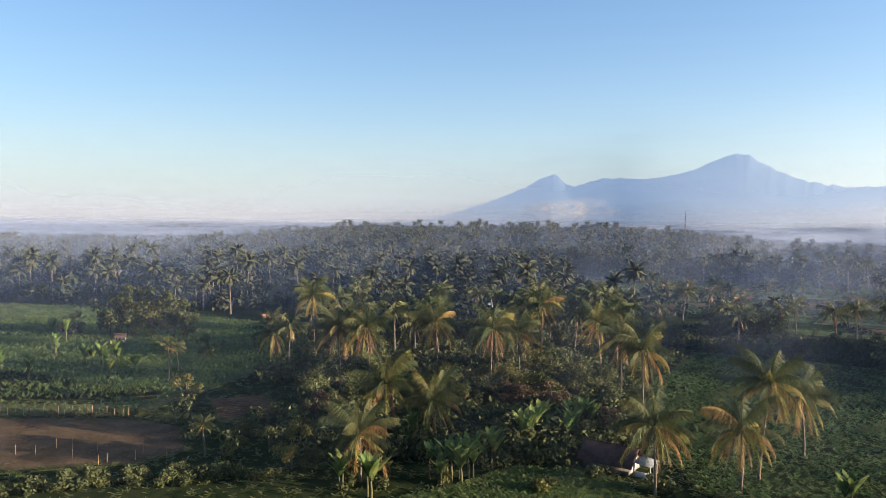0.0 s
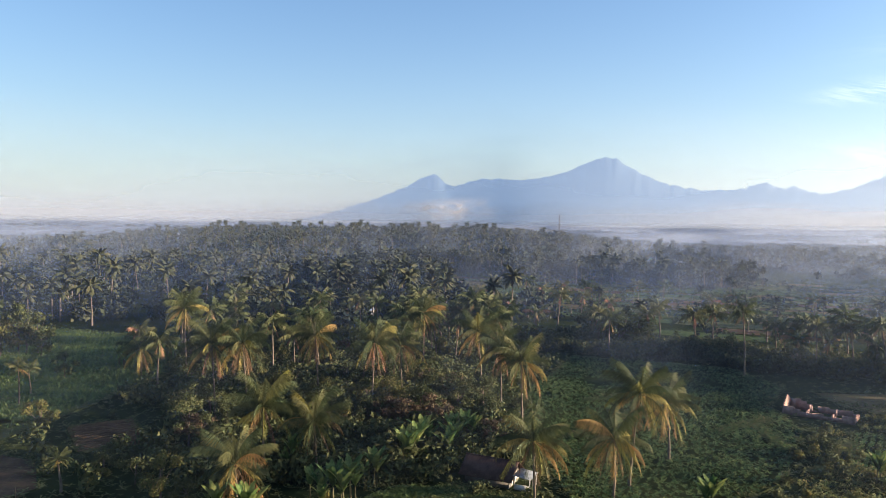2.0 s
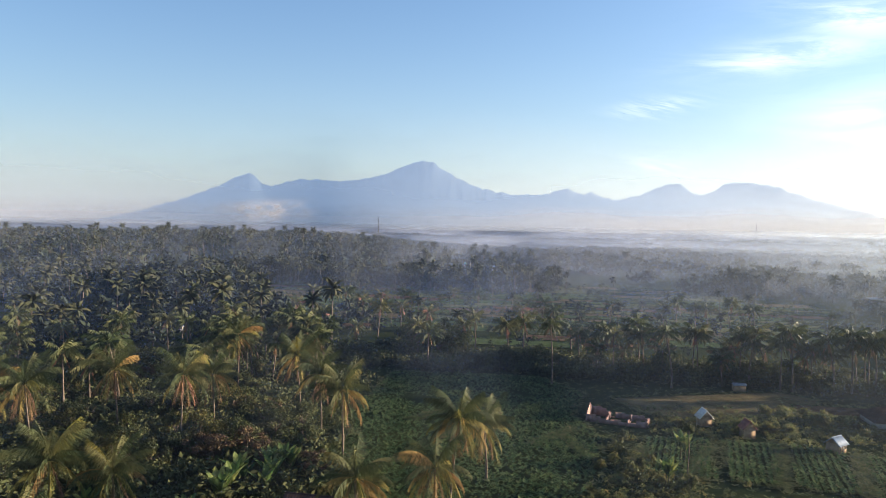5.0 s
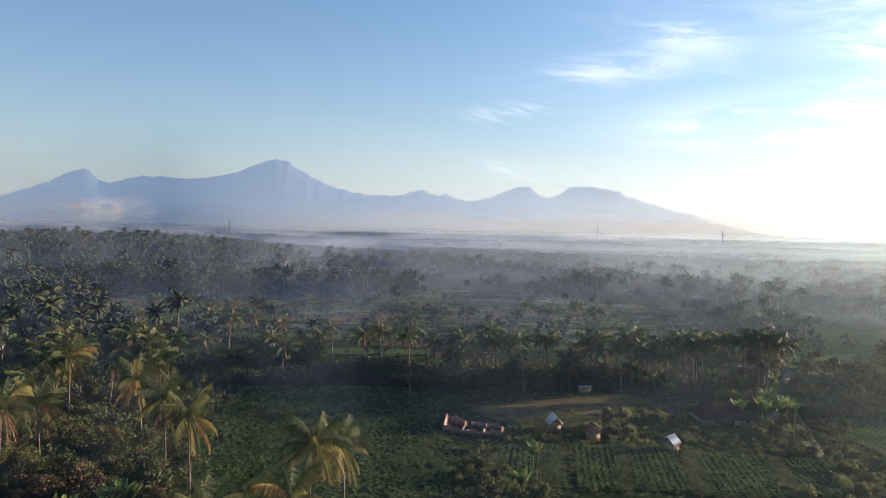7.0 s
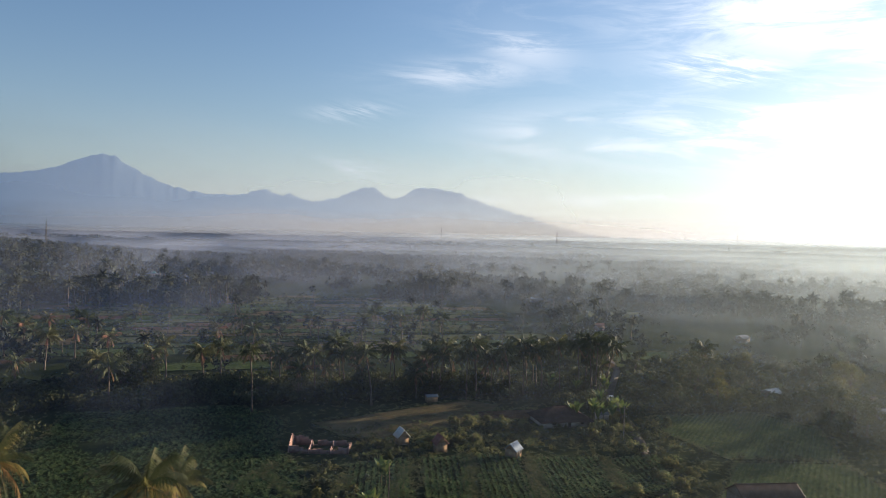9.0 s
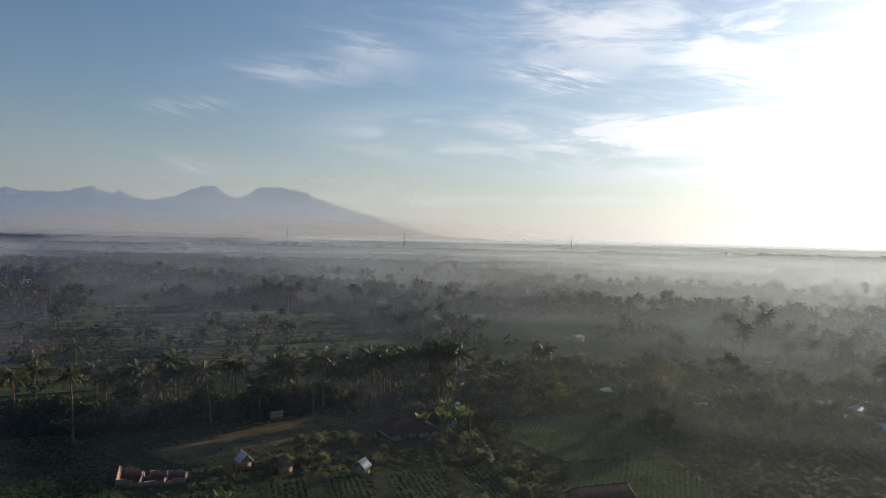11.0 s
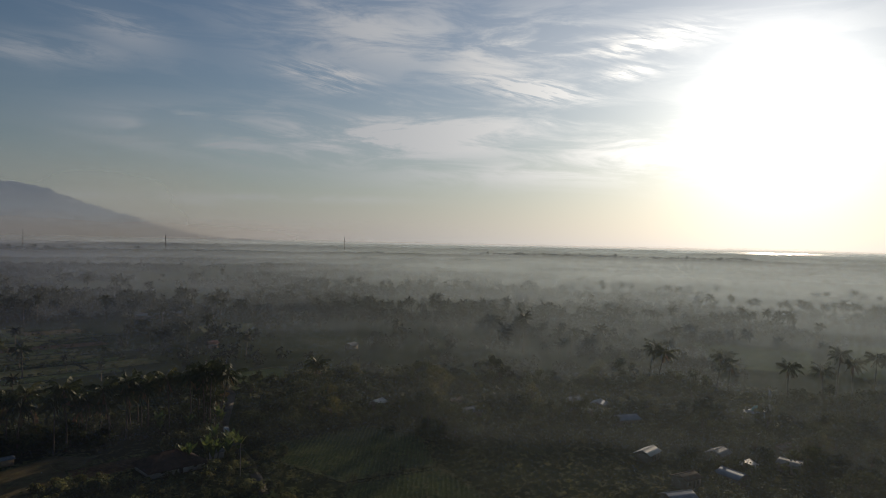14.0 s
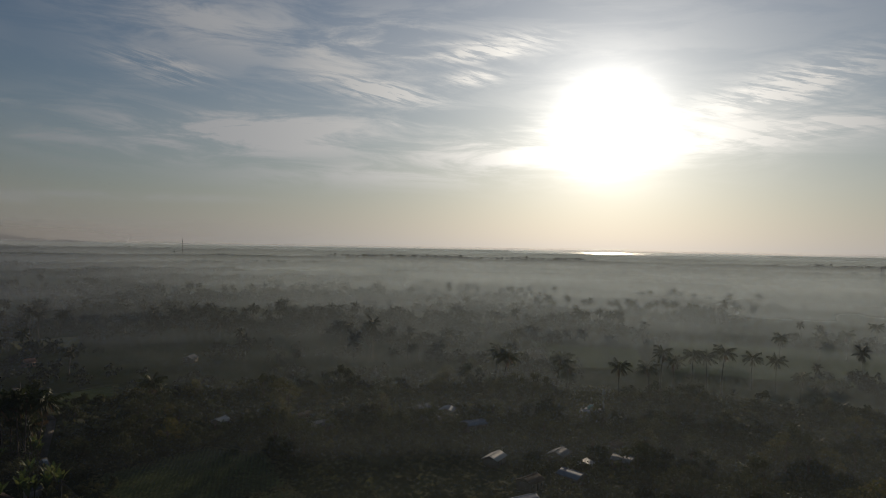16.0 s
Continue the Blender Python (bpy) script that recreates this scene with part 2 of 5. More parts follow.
for node in M_MOUNT.node_tree.nodes:  # blue emission stands in for the haze before the far mountains
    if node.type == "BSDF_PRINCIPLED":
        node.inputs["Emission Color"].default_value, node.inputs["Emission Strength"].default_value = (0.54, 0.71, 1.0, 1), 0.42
M_WATER = surface("sea_water", (0.02, 0.035, 0.045), (0.03, 0.05, 0.06), 120, 0.22, 0.0, spec=0.6)
M_WIRE = surface("black_cable", (0.02, 0.02, 0.02), (0.04, 0.04, 0.04), 1.0, 0.6)


# ---- building helpers ----
rng = random.Random(7)
nrng = np.random.default_rng(7)


def smooth(lo, hi, x):
    k = np.clip((np.asarray(x, float) - lo) / (hi - lo), 0, 1)
    return k * k * (3 - 2 * k)


def terrain(x, y):
    """Height of the ground: flat near by, a low wooded rise ahead, and a plain that climbs slowly to the coast and mountains."""
    x, y = np.asarray(x, float), np.asarray(y, float)
    d, a = np.hypot(x, y), np.degrees(np.arctan2(x, y))
    rise = 25 * smooth(420, 1000, d) * (0.2 * (1 - smooth(40, 62, a)) + 0.8 * smooth(-20, -4, a) * (1 - smooth(13, 28, a))) * (1 - smooth(1300, 1900, d))
    return rise + 32 * smooth(1500, 3300, d)


def tz(x, y):
    return float(terrain(x, y))


def mesh_np(name, verts, quads, mats, mat_index=None, shade=False):
    """A mesh from arrays of vertices and quads."""
    me = bpy.data.meshes.new(name)
    verts, quads = np.asarray(verts, np.float32), np.asarray(quads, np.int32)
    me.vertices.add(len(verts))
    me.vertices.foreach_set("co", verts.ravel())
    me.loops.add(quads.size)
    me.loops.foreach_set("vertex_index", quads.ravel())
    me.polygons.add(len(quads))
    me.polygons.foreach_set("loop_start", np.arange(0, quads.size, 4, dtype=np.int32))
    if mat_index is not None:
        me.polygons.foreach_set("material_index", np.asarray(mat_index, np.int32))
    if shade:
        me.polygons.foreach_set("use_smooth", np.ones(len(quads), bool))
    for m in mats:
        me.materials.append(m)
    me.update(calc_edges=True)
    return me


def put(name, me, parent=None, m=None, label="", category="", group="", kind=""):
    ob = new(name, me)
    if parent is not None:
        ob.parent = parent
    if m is not None:
        ob.matrix_basis = m
    return tagged(ob, label, category, group, kind)


class Shape:
    """Collects quads, with a material index each, into one mesh."""

    def __init__(self):
        self.v, self.q, self.m, self.n = [], [], [], 0

    def add(self, verts, quads, mat=0):
        verts = np.asarray(verts, float).reshape(-1, 3)
        quads = np.asarray(quads, int).reshape(-1, 4)
        self.v.append(verts), self.q.append(quads + self.n), self.m.append(np.full(len(quads), mat))
        self.n += len(verts)
        return self

    def arrays(self):
        return np.concatenate(self.v), np.concatenate(self.q), np.concatenate(self.m)

    def mesh(self, name, mats, shade=False):
        v, q, m = self.arrays()
        return mesh_np(name, v, q, mats, m, shade)

    def box(self, lo, hi, mat=0, m=None):
        x0, y0, z0 = lo
        x1, y1, z1 = hi
        v = np.array([(x0, y0, z0), (x1, y0, z0), (x1, y1, z0), (x0, y1, z0), (x0, y0, z1), (x1, y0, z1), (x1, y1, z1), (x0, y1, z1)], float)
        if m is not None:
            v = np.array([m @ Vector(p) for p in v])
        return self.add(v, [(0, 3, 2, 1), (4, 5, 6, 7), (0, 1, 5, 4), (1, 2, 6, 5), (2, 3, 7, 6), (3, 0, 4, 7)], mat)

    def tube(self, points, radii, sides=6, mat=0):
        points = [Vector(p) for p in points]
        rings = []
        for i, p in enumerate(points):
            d = (points[min(i + 1, len(points) - 1)] - points[max(i - 1, 0)]).normalized()
            a = d.orthogonal().normalized() if abs(d.z) < 0.9 else Vector((1, 0, 0)).cross(d).normalized()
            b = d.cross(a)
            rings += [p + (a * math.cos(k * math.tau / sides) + b * math.sin(k * math.tau / sides)) * radii[i] for k in range(sides)]
        quads = [(i * sides + k, i * sides + (k + 1) % sides, (i + 1) * sides + (k + 1) % sides, (i + 1) * sides + k) for i in range(len(points) - 1) for k in range(sides)]
        return self.add(rings, quads, mat)


def scattered(templates, x, y, z, turn, size, which, tall=None):
    """One big mesh of many turned and scaled copies of small templates: arrays of vertices, quads, material numbers."""
    V, Q, MI, base = [], [], [], 0
    tall = size if tall is None else tall
    for k, (v, q, mi) in enumerate(templates):
        s = np.where(which == k)[0]
        if not len(s):
            continue
        c, sn = np.cos(turn[s])[:, None], np.sin(turn[s])[:, None]
        px = (v[None, :, 0] * c - v[None, :, 1] * sn) * size[s][:, None] + x[s][:, None]
        py = (v[None, :, 0] * sn + v[None, :, 1] * c) * size[s][:, None] + y[s][:, None]
        pz = v[None, :, 2] * tall[s][:, None] + z[s][:, None]
        V.append(np.stack([px, py, pz], 2).reshape(-1, 3))
        Q.append((q[None] + (np.arange(len(s)) * len(v))[:, None, None]).reshape(-1, 4) + base)
        MI.append(np.tile(mi, len(s)))
        base += len(s) * len(v)
    return np.concatenate(V), np.concatenate(Q), np.concatenate(MI)


def inside(poly, x, y):
    x, y = np.asarray(x, float), np.asarray(y, float)
    hit = np.zeros(x.shape, bool)
    for (x0, y0), (x1, y1) in zip(poly, poly[1:] + poly[:1]):
        if y0 != y1:
            hit ^= ((y0 > y) != (y1 > y)) & (x < (x1 - x0) * (y - y0) / (y1 - y0) + x0)
    return hit


# ---- ground, distance ----
def ground_sheet():
    radii = np.concatenate([[0.0], np.geomspace(8, 4950, 90)])
    n = 180
    ang = np.arange(n) * math.tau / n
    rr, aa = np.meshgrid(radii, ang, indexing="ij")
    x, y = rr * np.sin(aa), rr * np.cos(aa)
    v = np.stack([x, y, terrain(x, y)], 2).reshape(-1, 3)
    i, k = np.meshgrid(np.arange(len(radii) - 1), np.arange(n), indexing="ij")
    q = np.stack([i * n + k, (i + 1) * n + k, (i + 1) * n + (k + 1) % n, i * n + (k + 1) % n], 2).reshape(-1, 4)[:, ::-1]
    put("ground", mesh_np("ground", v, q, [M_GROUND], shade=True), label="open farmland of dark earth and grass reaching the horizon", category="ground", kind="structure")


ground_sheet()


def mountain_range():
    """A volcano with lower ridges on either side, as a polar height field with eroded gullies."""
    azs = np.linspace(-8, 74, 520)
    rad = np.linspace(3950, 4850, 46)

    def bump(a, left, right, p=1.0):
        d = np.where(azs < a, (a - azs) / left, (azs - a) / right)
        return np.exp(-d ** p)

    e = 2.55 * smooth(-4, 8.5, azs) * (1 - 0.92 * smooth(49, 62, azs)) - 0.30 * bump(38.2, 2.0, 2.0, 2)
    e += 2.80 * bump(22.6, 4.2, 3.6, 1.5) + 1.30 * bump(8.9, 2.6, 0.9, 1.6) + 1.0 * bump(12.7, 2.3, 5.5, 1.7)
    e += 0.55 * bump(34.0, 1.6, 1.2, 2) + 0.32 * bump(36.1, 0.6, 0.9, 2) + 1.08 * bump(42.4, 2.4, 1.0, 1.6) + 1.06 * bump(46.7, 1.7, 3.9, 2.7)
    jag = np.array([noise.fractal((a * 1.6, 3.1, 0.0), 0.9, 2.0, 5) for a in azs])
    e = np.maximum(e + 0.17 * jag * (e > 1), 0.05)
    top = 4420 * np.tan(np.radians(e)) + 50 + 12 * smooth(20, 40, azs)
    R, A = np.meshgrid(rad, azs, indexing="ij")
    ridge = np.cos(np.clip((R - 4420) / 470, -1, 1) * math.pi / 2) ** 1.5
    gully = np.array([[noise.fractal((a * 1.3 + 0.0009 * r, r * 0.0035, 5.0), 0.8, 2.1, 5) for a in azs] for r in rad])
    base = terrain(R * np.sin(np.radians(A)), R * np.cos(np.radians(A)))
    ridge = ridge * (1 - smooth(54, 73, A))
    z = base - 6 + (top[None] - base) * ridge + 20 * gully * ridge * (1 - ridge) * 2.2
    x, y = R * np.sin(np.radians(A)), R * np.cos(np.radians(A))
    v = np.stack([x, y, z], 2).reshape(-1, 3)
    n = len(azs)
    i, k = np.meshgrid(np.arange(len(rad) - 1), np.arange(n - 1), indexing="ij")
    q = np.stack([i * n + k, i * n + k + 1, (i + 1) * n + k + 1, (i + 1) * n + k], 2).reshape(-1, 4)
    put("backdrop", mesh_np("backdrop", v, q, [M_MOUNT], shade=True), label="volcano and ridges on the horizon, glowing haze blue", category="mountain", kind="structure")


mountain_range()

# the sea, a flat sheet beyond the plain
sea = Shape()
A = np.radians(np.linspace(96.5, 116, 24))
for a0, a1 in zip(A[:-1], A[1:]):
    sea.add([(r * math.sin(a), r * math.cos(a), 32.6) for r, a in ((3440, a0), (3440, a1), (4940, a1), (4940, a0))], [(0, 3, 2, 1)])
put("water", sea.mesh("water", [M_WATER]), label="distant strip of sea glinting under the morning sun", category="sea", kind="structure")


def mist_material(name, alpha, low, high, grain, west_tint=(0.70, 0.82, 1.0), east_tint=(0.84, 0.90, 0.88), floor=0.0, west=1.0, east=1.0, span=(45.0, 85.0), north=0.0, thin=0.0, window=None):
    """Thin mist and air haze: mostly see-through, scattering light forwards and backwards, thinning out upwards and in
    wisps.
    """
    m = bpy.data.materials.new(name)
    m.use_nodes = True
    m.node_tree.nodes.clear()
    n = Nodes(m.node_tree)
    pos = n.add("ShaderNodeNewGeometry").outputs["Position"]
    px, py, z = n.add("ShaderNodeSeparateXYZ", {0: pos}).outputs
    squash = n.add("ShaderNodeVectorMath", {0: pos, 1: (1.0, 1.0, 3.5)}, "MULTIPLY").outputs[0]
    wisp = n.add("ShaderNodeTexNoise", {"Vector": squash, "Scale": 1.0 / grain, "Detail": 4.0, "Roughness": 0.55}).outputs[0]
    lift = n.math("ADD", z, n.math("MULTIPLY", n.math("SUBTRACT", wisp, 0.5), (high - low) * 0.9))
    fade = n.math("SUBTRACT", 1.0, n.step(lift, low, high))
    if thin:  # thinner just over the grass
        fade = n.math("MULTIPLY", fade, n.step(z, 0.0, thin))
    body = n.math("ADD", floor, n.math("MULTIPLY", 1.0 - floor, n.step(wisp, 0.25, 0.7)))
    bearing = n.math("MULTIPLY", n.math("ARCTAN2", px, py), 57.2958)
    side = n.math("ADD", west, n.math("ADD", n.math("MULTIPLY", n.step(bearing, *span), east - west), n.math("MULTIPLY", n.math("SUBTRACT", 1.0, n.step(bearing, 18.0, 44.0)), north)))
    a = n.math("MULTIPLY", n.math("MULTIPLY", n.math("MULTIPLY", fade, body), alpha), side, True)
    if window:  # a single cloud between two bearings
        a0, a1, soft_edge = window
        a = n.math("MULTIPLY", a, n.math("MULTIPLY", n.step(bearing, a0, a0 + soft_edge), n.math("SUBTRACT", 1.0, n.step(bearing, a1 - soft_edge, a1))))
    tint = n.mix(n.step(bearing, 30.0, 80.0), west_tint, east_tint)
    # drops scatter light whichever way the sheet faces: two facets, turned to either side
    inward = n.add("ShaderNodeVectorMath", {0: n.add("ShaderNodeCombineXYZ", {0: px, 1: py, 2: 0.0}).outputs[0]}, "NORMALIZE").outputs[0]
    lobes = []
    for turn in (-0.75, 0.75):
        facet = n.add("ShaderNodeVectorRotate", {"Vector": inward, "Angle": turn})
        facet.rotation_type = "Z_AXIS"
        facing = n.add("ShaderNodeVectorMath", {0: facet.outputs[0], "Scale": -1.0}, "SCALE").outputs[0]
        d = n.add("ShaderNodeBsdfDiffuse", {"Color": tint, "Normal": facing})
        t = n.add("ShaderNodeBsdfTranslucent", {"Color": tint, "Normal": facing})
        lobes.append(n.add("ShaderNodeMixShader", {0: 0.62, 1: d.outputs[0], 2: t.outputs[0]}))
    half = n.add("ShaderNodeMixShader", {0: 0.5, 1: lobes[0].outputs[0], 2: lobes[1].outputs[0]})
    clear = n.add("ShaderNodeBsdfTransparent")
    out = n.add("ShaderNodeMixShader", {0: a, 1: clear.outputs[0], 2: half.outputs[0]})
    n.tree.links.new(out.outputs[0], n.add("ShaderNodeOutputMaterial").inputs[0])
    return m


def mist_sheet(name, r, top, mat, a0=-60.0, a1=150.0, label="upright sheet of morning mist and haze over the wooded plain", slant=0.0, wave=0.0):
    """Mist and haze, as an upright curved sheet that stands on the ground."""
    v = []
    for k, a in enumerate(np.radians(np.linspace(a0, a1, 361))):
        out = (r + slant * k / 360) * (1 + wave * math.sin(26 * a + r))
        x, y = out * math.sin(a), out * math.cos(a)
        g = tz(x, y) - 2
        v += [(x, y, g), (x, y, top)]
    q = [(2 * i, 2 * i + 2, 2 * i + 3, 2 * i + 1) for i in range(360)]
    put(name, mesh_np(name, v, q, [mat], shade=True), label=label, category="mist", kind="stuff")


# sheets stand in for air haze; the denser near east imitates sun glare
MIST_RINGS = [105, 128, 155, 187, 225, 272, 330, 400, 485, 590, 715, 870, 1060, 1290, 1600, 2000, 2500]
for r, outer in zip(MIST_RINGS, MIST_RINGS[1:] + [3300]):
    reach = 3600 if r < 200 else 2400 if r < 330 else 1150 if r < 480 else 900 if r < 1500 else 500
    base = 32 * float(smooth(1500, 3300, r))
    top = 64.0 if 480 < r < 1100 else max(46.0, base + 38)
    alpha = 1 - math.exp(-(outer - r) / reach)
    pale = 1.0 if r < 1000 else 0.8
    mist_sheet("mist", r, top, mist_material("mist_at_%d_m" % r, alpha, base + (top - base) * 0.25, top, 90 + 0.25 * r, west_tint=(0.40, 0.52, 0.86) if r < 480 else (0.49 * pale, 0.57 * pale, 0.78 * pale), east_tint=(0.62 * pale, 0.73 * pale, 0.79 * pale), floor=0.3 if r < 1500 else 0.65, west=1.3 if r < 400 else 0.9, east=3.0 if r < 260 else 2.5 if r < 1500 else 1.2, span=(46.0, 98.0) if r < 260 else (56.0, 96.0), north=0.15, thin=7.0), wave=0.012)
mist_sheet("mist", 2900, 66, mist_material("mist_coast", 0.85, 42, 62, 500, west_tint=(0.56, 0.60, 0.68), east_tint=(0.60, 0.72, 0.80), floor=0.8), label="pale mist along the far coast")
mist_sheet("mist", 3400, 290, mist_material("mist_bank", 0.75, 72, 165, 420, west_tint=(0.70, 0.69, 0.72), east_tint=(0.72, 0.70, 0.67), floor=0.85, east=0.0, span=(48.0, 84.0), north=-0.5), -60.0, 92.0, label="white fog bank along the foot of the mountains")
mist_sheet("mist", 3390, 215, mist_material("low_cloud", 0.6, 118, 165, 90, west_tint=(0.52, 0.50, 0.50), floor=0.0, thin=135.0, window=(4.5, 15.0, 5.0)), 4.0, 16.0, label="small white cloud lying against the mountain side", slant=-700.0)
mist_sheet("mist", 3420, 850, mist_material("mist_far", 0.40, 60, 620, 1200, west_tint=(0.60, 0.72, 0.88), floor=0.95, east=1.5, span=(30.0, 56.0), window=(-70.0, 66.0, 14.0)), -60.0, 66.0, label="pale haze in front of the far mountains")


# ---- fields ----
FIELDS = []


def field(name, poly, mat, lift=0.06, bund=True, label="", cover=True):
    """A plot of land, draped over the ground, with an earth bund round it."""
    bm = bmesh.new()
    vs = [bm.verts.new((x, y, 0)) for x, y in poly]
    f = bm.faces.new(vs)
    if f.normal.z < 0 or sum((x1 - x0) * (y1 + y0) for (x0, y0), (x1, y1) in zip(poly, poly[1:] + poly[:1])) > 0:
        f.normal_flip()
    bmesh.ops.triangulate(bm, faces=bm.faces[:])
    if max(math.hypot(x, y) for x, y in poly) > 400:
        bmesh.ops.subdivide_edges(bm, edges=bm.edges[:], cuts=5, use_grid_fill=True)
    for vert in bm.verts:
        vert.co.z = tz(vert.co.x, vert.co.y) + lift
    me = bpy.data.meshes.new(name)
    bm.to_mesh(me)
    bm.free()
    me.materials.append(mat)
    ob = put(name, me, label=label, category="field", kind="structure")
    if bund:
        sh = Shape()
        for (x0, y0), (x1, y1) in zip(poly, poly[1:] + poly[:1]):
            n = max(2, int(math.hypot(x1 - x0, y1 - y0) / 6))
            pts = [(x0 + (x1 - x0) * k / n + rng.uniform(-.2, .2), y0 + (y1 - y0) * k / n + rng.uniform(-.2, .2)) for k in range(n + 1)]
            sh.tube([(px, py, tz(px, py) - 0.02) for px, py in pts], [rng.uniform(0.22, 0.4) for _ in pts], 5)
        put("bund", sh.mesh("bund", [M_BUND]), ob)
    if cover:
        FIELDS.append(poly)
    return ob


LEFT_FIELD = [(-216, 343), (-165, 335), (-112, 307), (-52, 277), (-42, 223), (-58, 170), (-83, 160), (-110, 160), (-190, 230)]
LEFT_TERRACE = [(-190, 226), (-112, 158), (-83, 157), (-60, 166), (-64, 150), (-100, 147), (-170, 180)]
SOIL_LEFT = [(-112, 147), (-64, 147), (-52, 141), (-46, 126), (-51, 119), (-76, 113), (-110, 112)]
SOIL_PLOT = [(-54, 162), (-42, 168), (-33, 148), (-46, 144)]
FRONT_CROP = [(-7, 103), (4, 111), (12, 118), (25, 117), (29, 111), (32, 98), (10, 94)]
MAIN_CROP = [(48, 172), (84, 228), (126, 202), (126, 178), (108, 158), (104, 140), (80, 112), (52, 96), (40, 108), (42, 140)]
DRY_GRASS = [(131, 172), (187, 160), (189, 148), (168, 137), (135, 145), (128, 155)]
SOIL_BY_HOUSE = [(176, 147), (193, 136), (184, 129), (168, 138)]
RIGHT_FIELD = [(213, 104), (242, 84), (236, 62), (206, 50), (186, 72), (197, 94)]
RIGHT_FIELD_B = [(185, 70), (204, 49), (178, 28), (150, 34), (152, 62), (170, 66)]
GREEN_STRIP = [(316, 172), (339, 155), (307, 141), (281, 153)]
PLOTS = [[(113, 136), (127, 129), (108, 108), (97, 116)], [(129, 127), (139, 120), (117, 100), (110, 106)], [(141, 118), (148, 110), (127, 91), (119, 99)],
         [(150, 107), (162, 96), (141, 78), (129, 89)], [(163, 94), (174, 86), (156, 72), (143, 77)]]
FAR_PLOTS = [(M_MEADOW, [(405, -62), (505, -62), (480, -130), (400, -110)]), (M_MEADOW, [(350, -215), (398, -125), (520, -165), (470, -300)]), (M_TERRACE, [(430, 250), (470, 280), (500, 250), (450, 225)])]
OPEN_LAND = [(84, 560), (74, 400), (120, 300), (118, 246), (190, 220), (262, 205), (330, 215), (395, 262), (430, 330), (425, 430), (372, 512), (238, 525), (205, 605)]
# terraces: an uneven patchwork of small plots
ux, uy = math.cos(-0.62), math.sin(-0.62)
v_at = 150.0
while v_at < 640:
    depth = rng.uniform(11, 22)
    u_at = -420.0
    while u_at < 300:
        width = rng.uniform(24, 60)
        corners = [(u_at + 1, v_at + 1), (u_at + width - 1, v_at + 1 + rng.uniform(-2, 2)), (u_at + width - 1, v_at + depth - 1), (u_at + 1, v_at + depth - 1 + rng.uniform(-2, 2))]
        poly = [(a * ux - b * uy, a * uy + b * ux) for a, b in corners]
        if all(bool(inside(OPEN_LAND, x, y)) for x, y in poly):
            FAR_PLOTS.append((rng.choice((M_MEADOW, M_MEADOW, M_TERRACE, M_TERRACE, M_TERRACE, M_GROUND, M_GROUND, M_DRY, M_DRY, M_SOIL)), poly))
        u_at += width
    v_at += depth
field("field", LEFT_FIELD, M_MEADOW, label="green maize field with terraced rows")
field("field", LEFT_TERRACE, M_TERRACE, label="shaded crop terrace beside bare earth")
field("field", SOIL_LEFT, M_SOIL, label="bare ploughed reddish earth with stakes")
field("field", SOIL_PLOT, M_SOIL, label="small dark tilled plot with seed beds")
field("field", FRONT_CROP, M_MEADOW, label="leafy vegetable plot before a small house")
field("field", MAIN_CROP, M_GROUND, label="dense green leafy crop field among palms")
field("field", DRY_GRASS, M_DRY, label="patch of dry yellowed grass by brick ruin")
field("field", SOIL_BY_HOUSE, M_SOIL, 0.09, label="freshly furrowed brown soil beside a house")
field("field", RIGHT_FIELD, M_MEADOW, label="green planted field beyond the road")
field("field", RIGHT_FIELD_B, M_MEADOW, label="green row crop field by a dark roof")
field("field", GREEN_STRIP, M_MEADOW, label="bright green rice strip among dark trees")
for poly in PLOTS:
    field("field", poly, M_GROUND, label="narrow crop bed with straight green rows")
for mat, poly in FAR_PLOTS:
    field("field", poly, mat, 0.15, math.hypot(*poly[0]) < 330, label="distant terraced field edged by low bunds")

# furrows of the tilled plots
for poly, gap, ang in ((SOIL_PLOT, 1.6, 0.35), (SOIL_BY_HOUSE, 1.5, -0.6)):
    sh = Shape()
    cx, cy = sum(p[0] for p in poly) / len(poly), sum(p[1] for p in poly) / len(poly)
    ux, uy = math.cos(ang), math.sin(ang)
    for k in range(-16, 17):
        s = np.linspace(-24, 24, 49)
        px, py = cx + ux * s - uy * k * gap, cy + uy * s + ux * k * gap
        ok = inside(poly, px, py)
        if ok.sum() > 3:
            px, py = px[ok], py[ok]
            sh.tube([(a, b, 0.08 + rng.uniform(0, .05)) for a, b in zip(px, py)], [0.32] * len(px), 5)
    put("furrow_ridges", sh.mesh("furrow_ridges", [M_SOIL]), label="raised ridges of tilled brown soil", category="soil", kind="stuff")

# the lane
ROAD = [(330, 196), (300, 168), (275, 150), (229, 129), (212, 117), (197, 104), (181, 93), (162, 80), (152, 74), (140, 64), (110, 38), (70, 4)]
sh = Shape()
for (x0, y0), (x1, y1) in zip(ROAD[:-1], ROAD[1:]):
    l = math.hypot(x1 - x0, y1 - y0)
    nx, ny = -(y1 - y0) / l * 1.9, (x1 - x0) / l * 1.9
    ex, ey = (x1 - x0) / l * 0.5, (y1 - y0) / l * 0.5
    sh.box((-0.6, -1.4, -0.1), (l + 0.6, 1.4, 0.05 + 0.004 * (len(sh.v) % 2)), 0, Matrix.Translation((x0, y0, 0)) @ Matrix.Rotation(math.atan2(y1 - y0, x1 - x0), 4, "Z"))
put("road", sh.mesh("road", [M_ROAD]), label="narrow worn village lane between fields", category="road", kind="structure")


